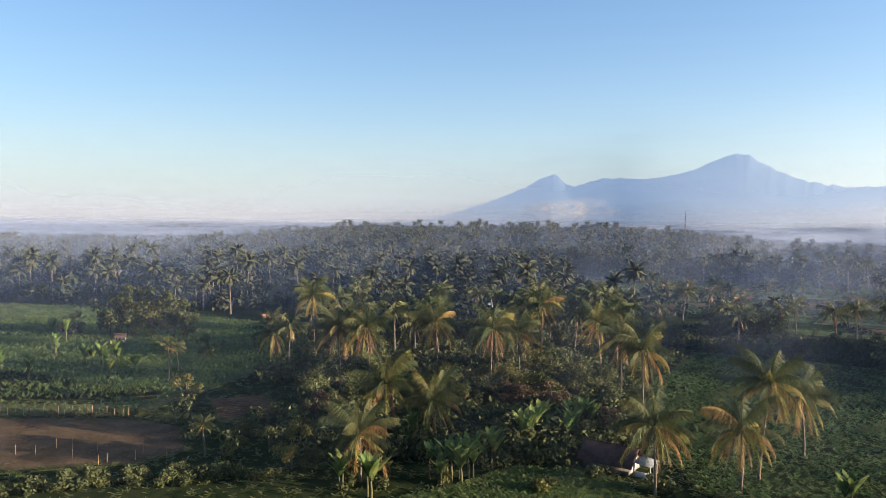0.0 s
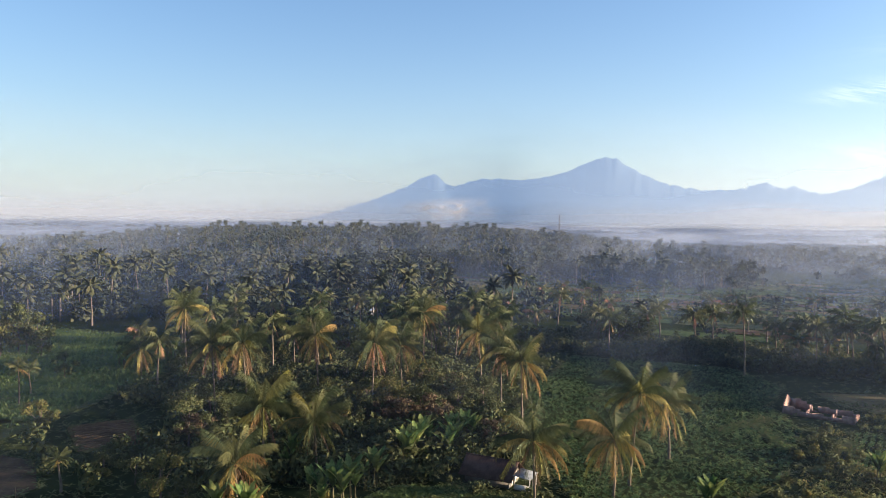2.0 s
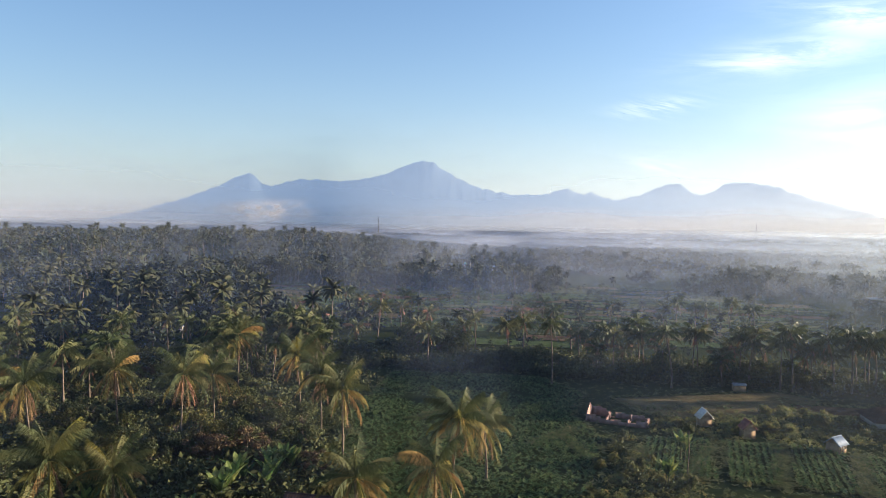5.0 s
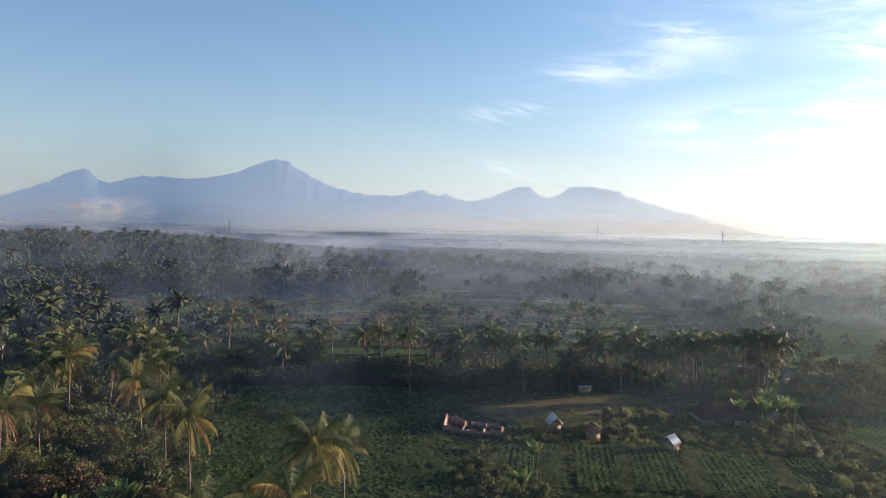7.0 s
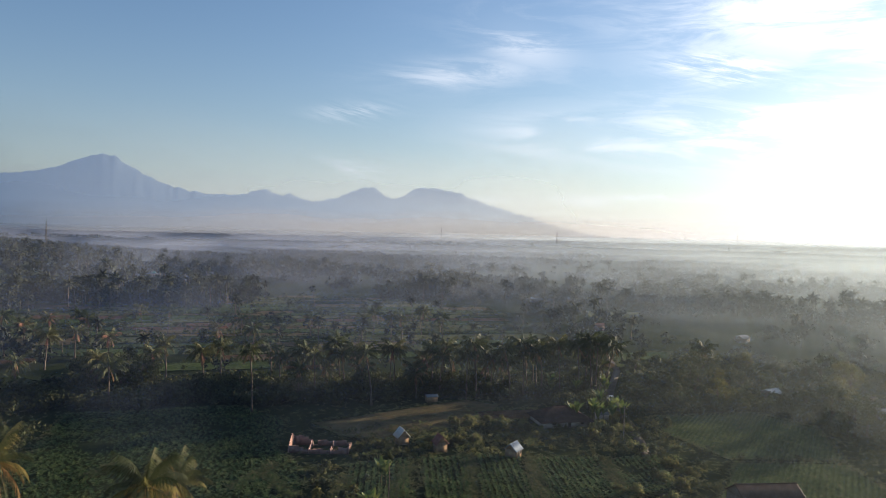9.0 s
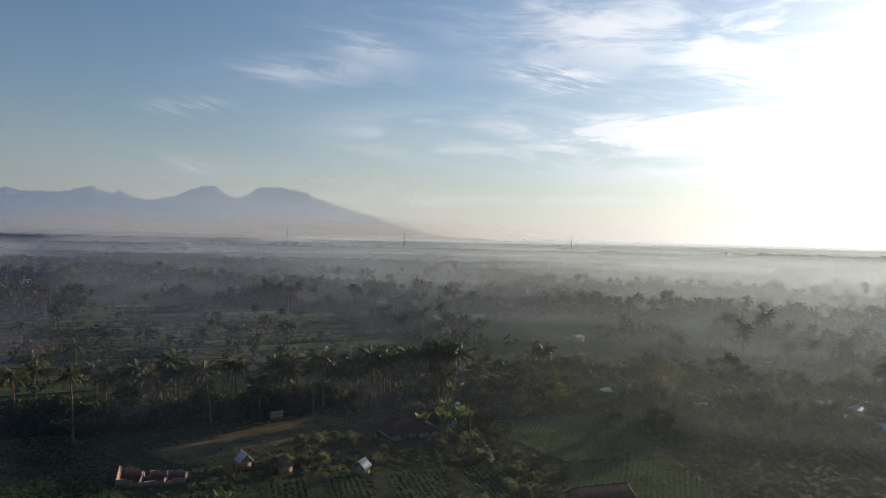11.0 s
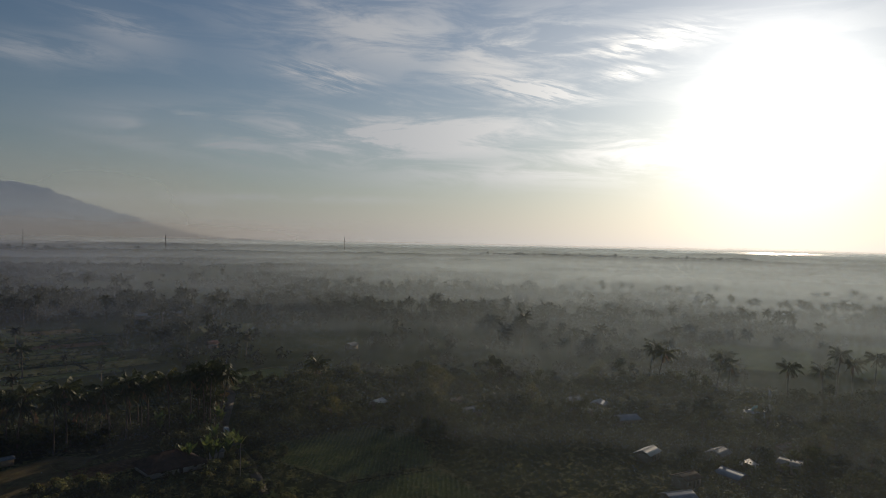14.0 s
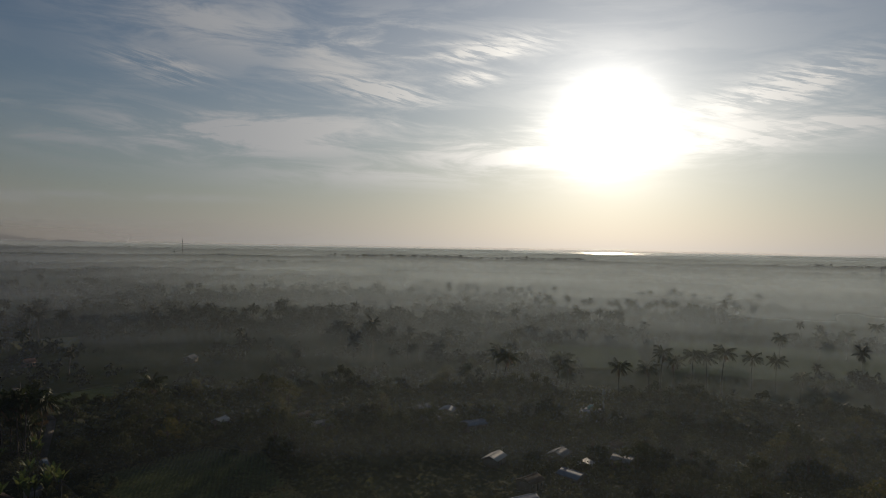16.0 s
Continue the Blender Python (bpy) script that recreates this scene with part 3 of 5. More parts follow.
# ---- plants: templates ----
def frond_shape(pairs, length, lift, droop, leaf, wide, hang=0.9, segs=6, seed=0):
    """A palm leaf: an arching rib with two rows of hanging leaflets."""
    r = random.Random(seed)
    sh = Shape()
    n = 24
    p, pts, dirs = Vector((0, 0, 0)), [Vector((0, 0, 0))], []
    for i in range(n):
        s = (i + 0.5) / n
        e = lift - droop * s ** 1.25
        d = Vector((math.cos(e), 0, math.sin(e)))
        dirs.append(d)
        p = p + d * (length / n)
        pts.append(p.copy())
    idx = [round(k * n / segs) for k in range(segs + 1)]
    sh.tube([pts[k] for k in idx], [0.055 * (1 - 0.85 * k / n) for k in idx], 3)
    for k in range(pairs):
        s = 0.16 + 0.83 * (k + r.uniform(0.2, 0.8)) / pairs
        f = s * n
        i = min(int(f), n - 1)
        c, d = pts[i].lerp(pts[i + 1], f - i), dirs[i]
        up = Vector((-d.z, 0, d.x))
        ll = leaf * (0.45 + 1.0 * math.sin(math.pi * min(1, s * 0.92)) ** 0.7) * r.uniform(0.8, 1.15) * (0.5 if s > 0.93 else 1)
        for side in (-1, 1):
            h = hang * r.uniform(0.7, 1.25)
            out = (Vector((0, side, 0)) * math.cos(h) + Vector((0, 0, -1)) * math.sin(h) + d * (0.35 + 0.5 * s) + up * 0.12).normalized()
            w = d * wide * 0.5
            tip = c + out * ll + Vector((0, 0, -0.12 * ll))
            sh.add([c - w, c + w, tip + w * 0.25, tip - w * 0.25], [(0, 1, 2, 3)])
    return sh


def trunk_shape(height, lean, r0, r1, sides=7, segs=9, seed=0):
    r = random.Random(seed)
    a = r.uniform(0, math.tau)
    pts, rad = [], []
    for i in range(segs + 1):
        s = i / segs
        off = lean * (s ** 1.6) + 0.12 * math.sin(s * 5 + a)
        pts.append((math.cos(a) * off - 0.12 * math.sin(a) * math.cos(a), math.sin(a) * off, s * height - (0.15 if i == 0 else 0)))
        rad.append((r0 + (r1 - r0) * s) * (1.5 if i == 0 else 1) * r.uniform(0.93, 1.07))
    return Shape().tube(pts, rad, sides), Vector(pts[-1])


def leaf_cloud(r, lobes, count, size, squash=0.75):
    """Quads of leaves gathered in uneven lobes: (centre, radius) each."""
    sh = Shape()
    tot = sum(q[1] ** 2 for q in lobes)
    for c, rad in lobes:
        for _ in range(int(count * rad * rad / tot)):
            d = Vector((r.gauss(0, 1), r.gauss(0, 1), r.gauss(0, 1))).normalized()
            p = Vector(c) + Vector((d.x, d.y, d.z * squash)) * rad * (r.random() ** 0.45) * r.uniform(0.75, 1.12)
            a = (d + Vector((r.gauss(0, .7), r.gauss(0, .7), r.gauss(0.25, .7)))).normalized()
            t = a.orthogonal().normalized()
            t.rotate(Matrix.Rotation(r.uniform(0, math.tau), 3, a))
            b = a.cross(t)
            s = size * r.uniform(0.6, 1.3)
            sh.add([p - t * s, p - b * s * 0.45 + a * s * 0.12, p + t * s, p + b * s * 0.45 + a * s * 0.12], [(0, 1, 2, 3)])
    return sh


def broad_lobes(r, height, width, n):
    lobes = []
    for k in range(n):
        a, q = r.uniform(0, math.tau), r.random() ** 0.6
        z = height * r.uniform(0.24, 0.9)
        reach = width * 0.5 * q * (1.15 - abs(z / height - 0.6))
        lobes.append(((math.cos(a) * reach, math.sin(a) * reach, z), width * r.uniform(0.16, 0.27)))
    return lobes + [((0, 0, height * 0.82), width * 0.22)]


def bole(r, height, lobes, r0):
    """Trunk with limbs that reach into the lobes."""
    sh = Shape()
    fork = height * r.uniform(0.28, 0.38)
    sh.tube([(0, 0, -0.2), (0.05, 0, fork * .5), (0, 0.06, fork), (0.1, 0, height * 0.7)], [r0 * 1.4, r0, r0 * 0.85, r0 * 0.3], 7)
    for c, rad in lobes[:7]:
        c = Vector(c)
        sh.tube([(0, 0, fork * r.uniform(.8, 1.1)), (c.x * 0.45, c.y * 0.45, (fork + c.z) * 0.5), tuple(c)], [r0 * .5, r0 * .3, r0 * .1], 5)
    return sh


def palm_crown(fronds, pairs, length, leaf, wide, seed, dry=3, segs=3):
    """A whole palm crown in one shape: green leaves (0), dry hanging ones (1), nuts (2)."""
    r = random.Random(seed)
    sh = Shape()
    for k in range(fronds + dry):
        old = k >= fronds
        lift = r.uniform(-1.3, -0.9) if old else 1.35 - 1.9 * (k / fronds) + r.uniform(-.15, .15)
        f = frond_shape(pairs, length * r.uniform(.8, 1.08) * (0.8 if old else 1), lift, r.uniform(0.2, .4) if old else r.uniform(0.9, 1.35), leaf, wide, 1.1, segs, seed * 50 + k)
        v, q, m = f.arrays()
        a = k * 2.39996 + r.uniform(-.3, .3)
        c, s = math.cos(a), math.sin(a)
        v = np.stack([v[:, 0] * c - v[:, 1] * s, v[:, 0] * s + v[:, 1] * c, v[:, 2]], 1)
        sh.add(v, q, 1 if old else (1 if r.random() < 0.03 else 0))
    return sh


# ---- palms that stand near by: every leaf a part ----
FROND_SHAPES = [(1.3, 0.8), (0.95, 1.25), (0.55, 1.5), (0.1, 1.4), (-0.4, 1.0), (-1.0, 0.5)]
FROND_MESH = {}
for kind_i, mats in enumerate((M_PALM, M_PALM_GOLD, M_PALM_DRY)):
    for k, (lift, droop) in enumerate(FROND_SHAPES):
        FROND_MESH[kind_i, k] = frond_shape(40, 5.2, lift, droop, 0.95, 0.075, 1.15, 6, 100 + k).mesh("frond", [mats])
NUT_MESH = Shape().tube([(0, 0, .19), (0, 0, .1), (0, 0, -.1), (0, 0, -.19)], [0.03, .16, .15, .03], 6).mesh("coconut", [M_COCONUT], True)


def near_palm(x, y, h, seed, size=1.0, dry=4, gold=0.3, label="tall coconut palm with drooping yellowed fronds"):
    r = random.Random(seed)
    thing = tagged(new("palm_tree"), label, "palm tree", "palms of the grove")
    thing.location = (x, y, tz(x, y))
    sh, top = trunk_shape(h, r.uniform(-0.06, 0.10) * h, 0.24, 0.13, seed=seed)
    put("trunk", sh.mesh("trunk", [M_TRUNK], True), thing)
    for k in range(5):
        put("coconut", NUT_MESH, thing, Matrix.Translation(top + Vector((math.cos(k * 1.3) * .34, math.sin(k * 1.3) * .34, -0.4 - 0.07 * (k % 3)))))
    n = 26 + r.randrange(6)
    for k in range(n + dry):
        old = k >= n
        s = k / n
        shape = 5 if old else min(4, int(s * 5 + r.uniform(-.3, .5)) if s > 0.04 else 0)
        stuff = 2 if old else (1 if r.random() < gold * (0.1 + 2.2 * s * s) else 0)
        sc = size * r.uniform(0.85, 1.1) * (0.9 if old else 1)
        put("frond", FROND_MESH[stuff, max(0, shape)], thing,
            Matrix.Translation(top) @ Euler((r.uniform(-.12, .12), r.uniform(-.12, .12), k * 2.39996 + r.uniform(-.35, .35))).to_matrix().to_4x4() @ Matrix.Diagonal((sc, sc, sc, 1)))
    return thing


GROVE = [(33, 107, 10.8), (47, 109, 9.8), (52, 114, 15.9), (65, 125, 11.0), (41, 142, 16.3), (-10, 127, 12.4), (-13, 112, 7.4), (-23, 160, 17.6), (-38, 209, 19.8),
         (-16, 158, 18.2), (-1, 169, 17.8), (11, 161, 17.7), (19, 170, 15.2), (-1, 127, 9.3), (-50, 209, 8.5), (30, 212, 17.2), (40, 176, 17.2), (41, 160, 15.6)]
for k, (x, y, h) in enumerate(GROVE):
    near_palm(x, y, h, 300 + k, 1.42, 7 if k in (9, 10, 11) else 4, 0.5 if k in (0, 1, 2, 3, 5, 6, 10) else 0.34,
              "coconut palm with a skirt of dry orange-brown fronds" if k in (9, 10, 11) else "tall coconut palm with drooping yellowed fronds")
for k, (x, y, h) in enumerate([(-71, 182, 9.0), (-73, 194, 6.4), (-42, 124, 5.4)]):
    near_palm(x, y, h, 340 + k, (0.62, 0.6, 0.5)[k], 0, 0.05, "slender young palm standing in a green field")

# ---- palms farther off: trunk and crown ----
MID_PROTO, MID_HEIGHTS = [], (9.0, 12.0, 12.5, 15.0, 17.0, 18.5)
for k in range(6):
    thing = tagged(new("palm_tree"), "coconut palm in a row along the far fields", "palm tree", "palms beyond the fields")
    sh, top = trunk_shape(MID_HEIGHTS[k], (-0.5, 0.6, 1.2, 0.2, 2.2, 0.9)[k], 0.25, 0.14, 6, 6, 60 + k)
    put("trunk", sh.mesh("trunk", [M_TRUNK], True), thing)
    put("crown", palm_crown(19, 10, 5.2, 1.05, 0.46, 20 + k, 2).mesh("crown", [M_PALM, M_PALM_DRY]), thing, Matrix.Translation(top))
    thing.location = ((-58, 240), (64, 246), (-30, 252), (20, 262), (55, 222), (0, 240))[k] + (0,)
    MID_PROTO.append(thing)


def mid_palm(x, y, h):
    k = min(range(6), key=lambda i: abs(MID_HEIGHTS[i] - h) + rng.uniform(0, 1.5))
    s = h / MID_HEIGHTS[k]
    wide = (0.88 + 0.022 * h) * rng.uniform(0.88, 1.1)
    return copy_thing(MID_PROTO[k], Matrix.Translation((x, y, tz(x, y))) @ Matrix.Rotation(rng.uniform(0, 6.28), 4, "Z") @ Matrix.Diagonal((wide, wide, s, 1)))


ROW = [(131, 232, 13), (140, 237, 13.5), (125, 194, 19), (160, 234, 11), (158, 222, 8.5), (164, 217, 11.7), (165, 204, 12.3), (171, 199, 13.4), (158, 176, 16.7), (176, 184, 15),
       (186, 175, 15), (191, 159, 18.5), (187, 160, 14.6), (201, 152, 16.6), (208, 146, 15.7), (214, 140, 17.7), (220, 136, 17.7), (223, 133, 19.7), (225, 132, 18.8), (236, 134, 15.4)]
MORE = [(100, 246, 12.5), (130, 258, 13), (288, 118, 12.4), (176, 173, 8), (192, 170, 16), (188, 401, 10), (146, 376, 11.7), (245, 278, 11.7), (264, 290, 12.4), (257, 269, 11.8),
        (262, 266, 11.8), (285, 274, 12.5), (279, 253, 11.9), (208, 331, 9), (237, 310, 9.2), (98, 232, 12), (120, 246, 12)]
VILLAGE_PALMS = [(341, -22, 18.6), (335, -24, 16.9), (330, -48, 16.8), (331, -53, 12.9), (321, -74, 15), (334, -97, 19.6), (327, -89, 14.1), (334, -103, 15.7), (335, -112, 18.4),
                 (335, -119, 18), (335, -126, 20), (350, -147, 15.1), (344, -156, 14.9), (314, -152, 12.3), (309, -161, 10.9), (440, -231, 13.9), (441, -249, 15.7), (437, -205, 13.8), (466, -284, 18.5)]
for x, y, h in ROW + MORE + VILLAGE_PALMS:
    mid_palm(x, y, h)
for _ in range(26):  # filling the long row
    s = rng.random()
    mid_palm(150 + 85 * s + rng.uniform(-7, 7), 214 - 78 * s + rng.uniform(-10, 10), rng.uniform(8, 18.5))
for _ in range(46):  # back of the grove
    mid_palm(rng.uniform(-48, 58), rng.uniform(196, 290), rng.uniform(11, 18))
for _ in range(16):
    mid_palm(rng.uniform(60, 190), rng.uniform(260, 420), rng.uniform(9, 15))

# ---- broad-leaved trees ----
TREE_PROTO = []
for k, (h, w, leaves, mats) in enumerate(((9, 8, 620, M_LEAF), (7.5, 6.5, 500, M_LEAF), (11, 8.5, 660, M_LEAF), (8, 6, 520, M_LEAF_OLIVE), (8.5, 6.5, 480, M_LEAF_BROWN), (10, 9, 640, M_LEAF_OLIVE))):
    r = random.Random(900 + k)
    thing = tagged(new("tree"), ("dark green spreading broad-leaved tree", "small rounded dark green tree", "tall dense dark green tree", "yellowish green leafy tree", "browning half-dry bushy tree", "olive green spreading tree")[k], "tree", "trees between the fields")
    lobes = broad_lobes(r, h, w, 11)
    put("trunk", bole(r, h, lobes, 0.2).mesh("trunk", [M_BARK]), thing)
    put("crown", leaf_cloud(r, lobes, leaves, 0.52).mesh("crown", [mats]), thing)
    thing.location = ((2, 159), (10, 157), (-26, 146), (-57, 157), (23, 150), (15, 162))[k] + (0,)
    TREE_PROTO.append(thing)
FINE_CROWN = []
for k, thing in enumerate(TREE_PROTO):  # the same trees with finer leaves, for those that stand near
    r = random.Random(900 + k)
    h, w = ((9, 8), (7.5, 6.5), (11, 8.5), (8, 6), (8.5, 6.5), (10, 9))[k]
    crown = [c for c in thing.children if c.name.startswith("crown")][0]
    crown.data = leaf_cloud(r, broad_lobes(r, h, w, 11), 1700, 0.27).mesh("crown", [crown.data.materials[0]])
    FINE_CROWN.append(crown.data)
COARSE_CROWN = [leaf_cloud(random.Random(950 + k), broad_lobes(random.Random(960 + k), *((9, 8), (7.5, 6.5), (11, 8.5), (8, 6), (8.5, 6.5), (10, 9))[k], 11), 900, 0.38).mesh("crown", list(FINE_CROWN[k].materials)) for k in range(6)]


def tree(x, y, h, k=None):
    k = rng.randrange(6) if k is None else k
    s = h / (9, 7.5, 11, 8, 8.5, 10)[k]
    crown = [c for c in TREE_PROTO[k].children if c.name.startswith("crown")][0]
    crown.data = FINE_CROWN[k] if math.hypot(x, y) < 172 else COARSE_CROWN[k]
    return copy_thing(TREE_PROTO[k], Matrix.Translation((x, y, tz(x, y))) @ Matrix.Rotation(rng.uniform(0, 6.28), 4, "Z") @ Matrix.Diagonal((s ** 0.6 * rng.uniform(.85, 1.15), s ** 0.6 * rng.uniform(.85, 1.15), s, 1)))


for x, y, h, k in ((-25, 117, 8.2, 3), (-110, 247, 16, 0), (-102, 247, 13, 5), (-116, 250, 12, 5), (-122, 256, 9, 3), (-96, 252, 10, 3), (-106, 255, 14, 0), (-112, 250, 20, 2), (-104, 252, 19, 0), (-98, 251, 18, 2), (-119, 252, 16, 0), (-108, 247, 14, 5), (-93, 253, 14, 0), (-90, 248, 8, 1), (36, 150, 8, 0), (44, 152, 7, 2), (34, 138, 6, 4), (38, 165, 9, 2), (-71, 212, 7, 1), (-131, 249, 9, 1), (-38, 133, 5, 0), (-10, 153, 8, 5), (-31, 126, 5, 1),
                   (-21, 117, 4, 0), (30, 170, 10, 2), (-19, 149, 9, 0), (340, -10, 15.9, 2), (307, -34, 15.5, 0), (314, -40, 12, 2), (276, -146, 11, 0), (293, 37, 10, 1),
                   (332, 442, 9, 2), (300, 469, 17, 2), (17, 148, 8, 4), (26, 146, 7, 4), (5, 148, 7, 3)):
    tree(x, y, h, k)
for _ in range(72):  # understorey of the grove
    s, c = rng.uniform(0, 1), rng.uniform(-1, 1)
    tree(2 + c * (30 + 14 * s), 146 + 80 * s, rng.uniform(5, 10), rng.choice((0, 1, 2, 2, 4, 5, 5, 3)))
for _ in range(36):  # dark belt below the long palm row
    s = rng.random()
    tree(92 + 125 * s + rng.uniform(-8, 8), 246 - 95 * s + rng.uniform(-8, 10), rng.uniform(4, 9), rng.choice((0, 1, 2, 2, 0)))
for _ in range(14):  # clump among the far fields
    tree(rng.uniform(99, 127), rng.uniform(240, 264), rng.uniform(8, 14), rng.choice((0, 2, 2)))


def free_of(polys, x, y):
    return not any(bool(inside(p, x, y)) for p in polys)


HOMES = [(268, 86), (265, 50), (290, 3), (274, 7), (270, -6), (228, -10), (212, -31), (232, -31), (191, -15), (227, -50), (286, -52), (208, -20), (292, 12), (222, -38), (185, 121), (159, 54)]
BLOCK = FIELDS + [[(110, 160), (126, 160), (126, 142), (110, 142)]]


def near_home(x, y, d=8):
    return any(math.hypot(x - a, y - b) < d for a, b in HOMES) or any(
        abs((x1 - x0) * (y0 - y) - (x0 - x) * (y1 - y0)) / math.hypot(x1 - x0, y1 - y0) < 4 and min(x0, x1) - 3 < x < max(x0, x1) + 3 for (x0, y0), (x1, y1) in zip(ROAD[:-1], ROAD[1:]))


made = 0
while made < 135:  # trees round the village and the lane
    a = radians(rng.uniform(58, 128))
    d = rng.uniform(238 if a < 1.66 else 185, 350)
    x, y = d * math.sin(a), d * math.cos(a)
    if free_of(BLOCK, x, y) and not near_home(x, y, 5.5):
        tree(x, y, rng.uniform(6, 14), rng.choice((0, 1, 2, 2, 0, 5)))
        made += 1

# ---- shrubs ----
for k, thing in enumerate(TREE_PROTO):
    [c for c in thing.children if c.name.startswith("crown")][0].data = FINE_CROWN[k]
SHRUB_PROTO = []
for k, mats in enumerate((M_LEAF, M_LEAF_OLIVE, M_LEAF, M_WEED)):
    r = random.Random(1400 + k)
    lobes = [((r.uniform(-.8, .8), r.uniform(-.8, .8), r.uniform(0.35, 1.3)), r.uniform(0.5, 0.85)) for _ in range(7)]
    me = leaf_cloud(r, lobes, 340, 0.21, 0.8).mesh("shrub", [mats])
    SHRUB_PROTO.append(put("shrub", me, None, Matrix.Translation(((-44, 112), (-35, 114), (-53, 110), (-60, 108))[k] + (0,)), ("dark green leafy shrub on the ground", "yellow-green bush at a field edge", "dense low hedge bush", "rank grassy bush beside crops")[k], "shrub", "shrubs along the field edges"))


def shrub(x, y, s, k=None):
    k = rng.randrange(4) if k is None else k
    if any(math.hypot(x - a, y - b) < 10 for a, b in ((183, 119), (158, 54))) or (170 < x < 182 and 108 < y < 120):
        s = s * 0.45
    return copy_thing(SHRUB_PROTO[k], Matrix.Translation((x, y, tz(x, y) - 0.05)) @ Matrix.Rotation(rng.uniform(0, 6.28), 4, "Z") @ Matrix.Diagonal((s * rng.uniform(.8, 1.3), s, s * rng.uniform(.8, 1.2), 1)))


for _ in range(74):
    s = rng.random()
    shrub(-76 + 40 * s, 105 + 8 * s + rng.uniform(-2.0, 2.0), rng.uniform(0.8, 1.5), rng.choice((0, 1, 3, 3, 2)))
for _ in range(22):  # tall dry weeds along the terrace edge
    shrub(rng.uniform(-108, -62), 149.5 + rng.uniform(-1.5, 1.5), rng.uniform(0.6, 1.1), rng.choice((1, 3)))
for _ in range(60):
    shrub(rng.uniform(-45, 40), rng.uniform(106, 150), rng.uniform(0.8, 1.9), rng.choice((0, 2, 2, 0, 1)))
for _ in range(44):
    s = rng.random()
    shrub(160 + 26 * s + rng.uniform(-6, 6), 138 - 30 * s + rng.uniform(-8, 6), rng.uniform(1.0, 2.1), rng.choice((1, 1, 3, 0)))
for _ in range(40):
    s = rng.random()
    shrub(124 + 75 * s + rng.uniform(-4, 4), 140 - 36 * s + rng.uniform(-5, 7), rng.uniform(0.8, 1.7), rng.choice((1, 1, 3, 0)))
for _ in range(45):
    x, y = rng.choice(ROAD[4:10])
    shrub(x + rng.choice((-1, 1)) * rng.uniform(3.5, 8), y + rng.uniform(-8, 8), rng.uniform(0.8, 1.8), rng.choice((1, 1, 3, 0)))
for _ in range(40):
    s = rng.random()
    shrub(56 + 50 * s + rng.uniform(-7, 7), 92 + 40 * s * s + rng.uniform(-9, 6), rng.uniform(0.8, 1.6), rng.choice((0, 1, 2)))

# ---- bananas ----
BANANA_PROTO = []
for k in range(3):
    r = random.Random(1700 + k)
    thing = tagged(new("banana_plant"), "banana plant with broad bright green torn leaves", "banana plant", "bananas by the grove")
    h = (2.0, 1.6, 2.4)[k]
    put("stem", Shape().tube([(0, 0, -.1), (0.03, 0, h * .5), (0, 0.05, h)], [.16, .13, .07], 7).mesh("stem", [M_BANANA_STEM], True), thing)
    for j in range(8):
        e, p, pts = r.uniform(1.25, 1.52) - 0.045 * j, Vector((0, 0, 0)), []
        n, ln = 7, r.uniform(2.3, 3.1)
        sh = Shape()
        left, right = [], []
        for i in range(n + 1):
            s = i / n
            w = 0.40 * math.sin(math.pi * min(1, 0.06 + s * 0.94)) ** 0.6 * (0.2 if i == 0 else 1) * r.uniform(.8, 1.1)
            left.append(p + Vector((0, -w, 0.25 * w))), right.append(p + Vector((0, w, 0.25 * w))), pts.append(p.copy())
            p = p + Vector((math.cos(e), 0, math.sin(e))) * ln / n
            e -= r.uniform(0.02, 0.15)
        for i in range(n):
            sh.add([left[i], pts[i], pts[i + 1], left[i + 1].lerp(left[i], r.uniform(0, .25))], [(0, 1, 2, 3)])
            sh.add([pts[i], right[i], right[i + 1].lerp(right[i], r.uniform(0, .25)), pts[i + 1]], [(0, 1, 2, 3)])
        put("leaf", sh.mesh("leaf", [M_BANANA]), thing, Matrix.Translation((0, 0, h)) @ Matrix.Rotation(j * 2.4 + r.uniform(-.3, .3), 4, "Z"))
    thing.location = ((0, 110), (3, 113), (7, 118))[k] + (0,)
    BANANA_PROTO.append(thing)


def banana(x, y, s):
    return copy_thing(rng.choice(BANANA_PROTO), Matrix.Translation((x, y, tz(x, y))) @ Matrix.Rotation(rng.uniform(0, 6.28), 4, "Z") @ Matrix.Diagonal((s, s, s, 1)))


for x, y in ((-10, 106), (15, 127), (20, 134), (25, 134), (29, 138), (-6, 127), (-16, 108), (2, 111), (5, 114), (9, 119), (-1, 112), (23, 131), (18, 130), (27, 140), (196, 108), (200, 111), (193, 112),
             (205, 113), (189, 113), (-88, 186), (-120, 190), (-58, 222), (-95, 204), (-50, 240), (-128, 240), (218, 135), (212, 142), (226, 128), (109, 120), (96, 108), (60, 100), (186, 118), (203, 119), (-92, 192), (-84, 190), (-98, 196), (-118, 214), (-56, 232), (-60, 228), (-46, 236), (-108, 182), (-140, 250), (-124, 252)):
    for _ in range(2):
        banana(x + rng.uniform(-1.4, 1.4), y + rng.uniform(-1.4, 1.4), rng.uniform(1.15, 1.75))


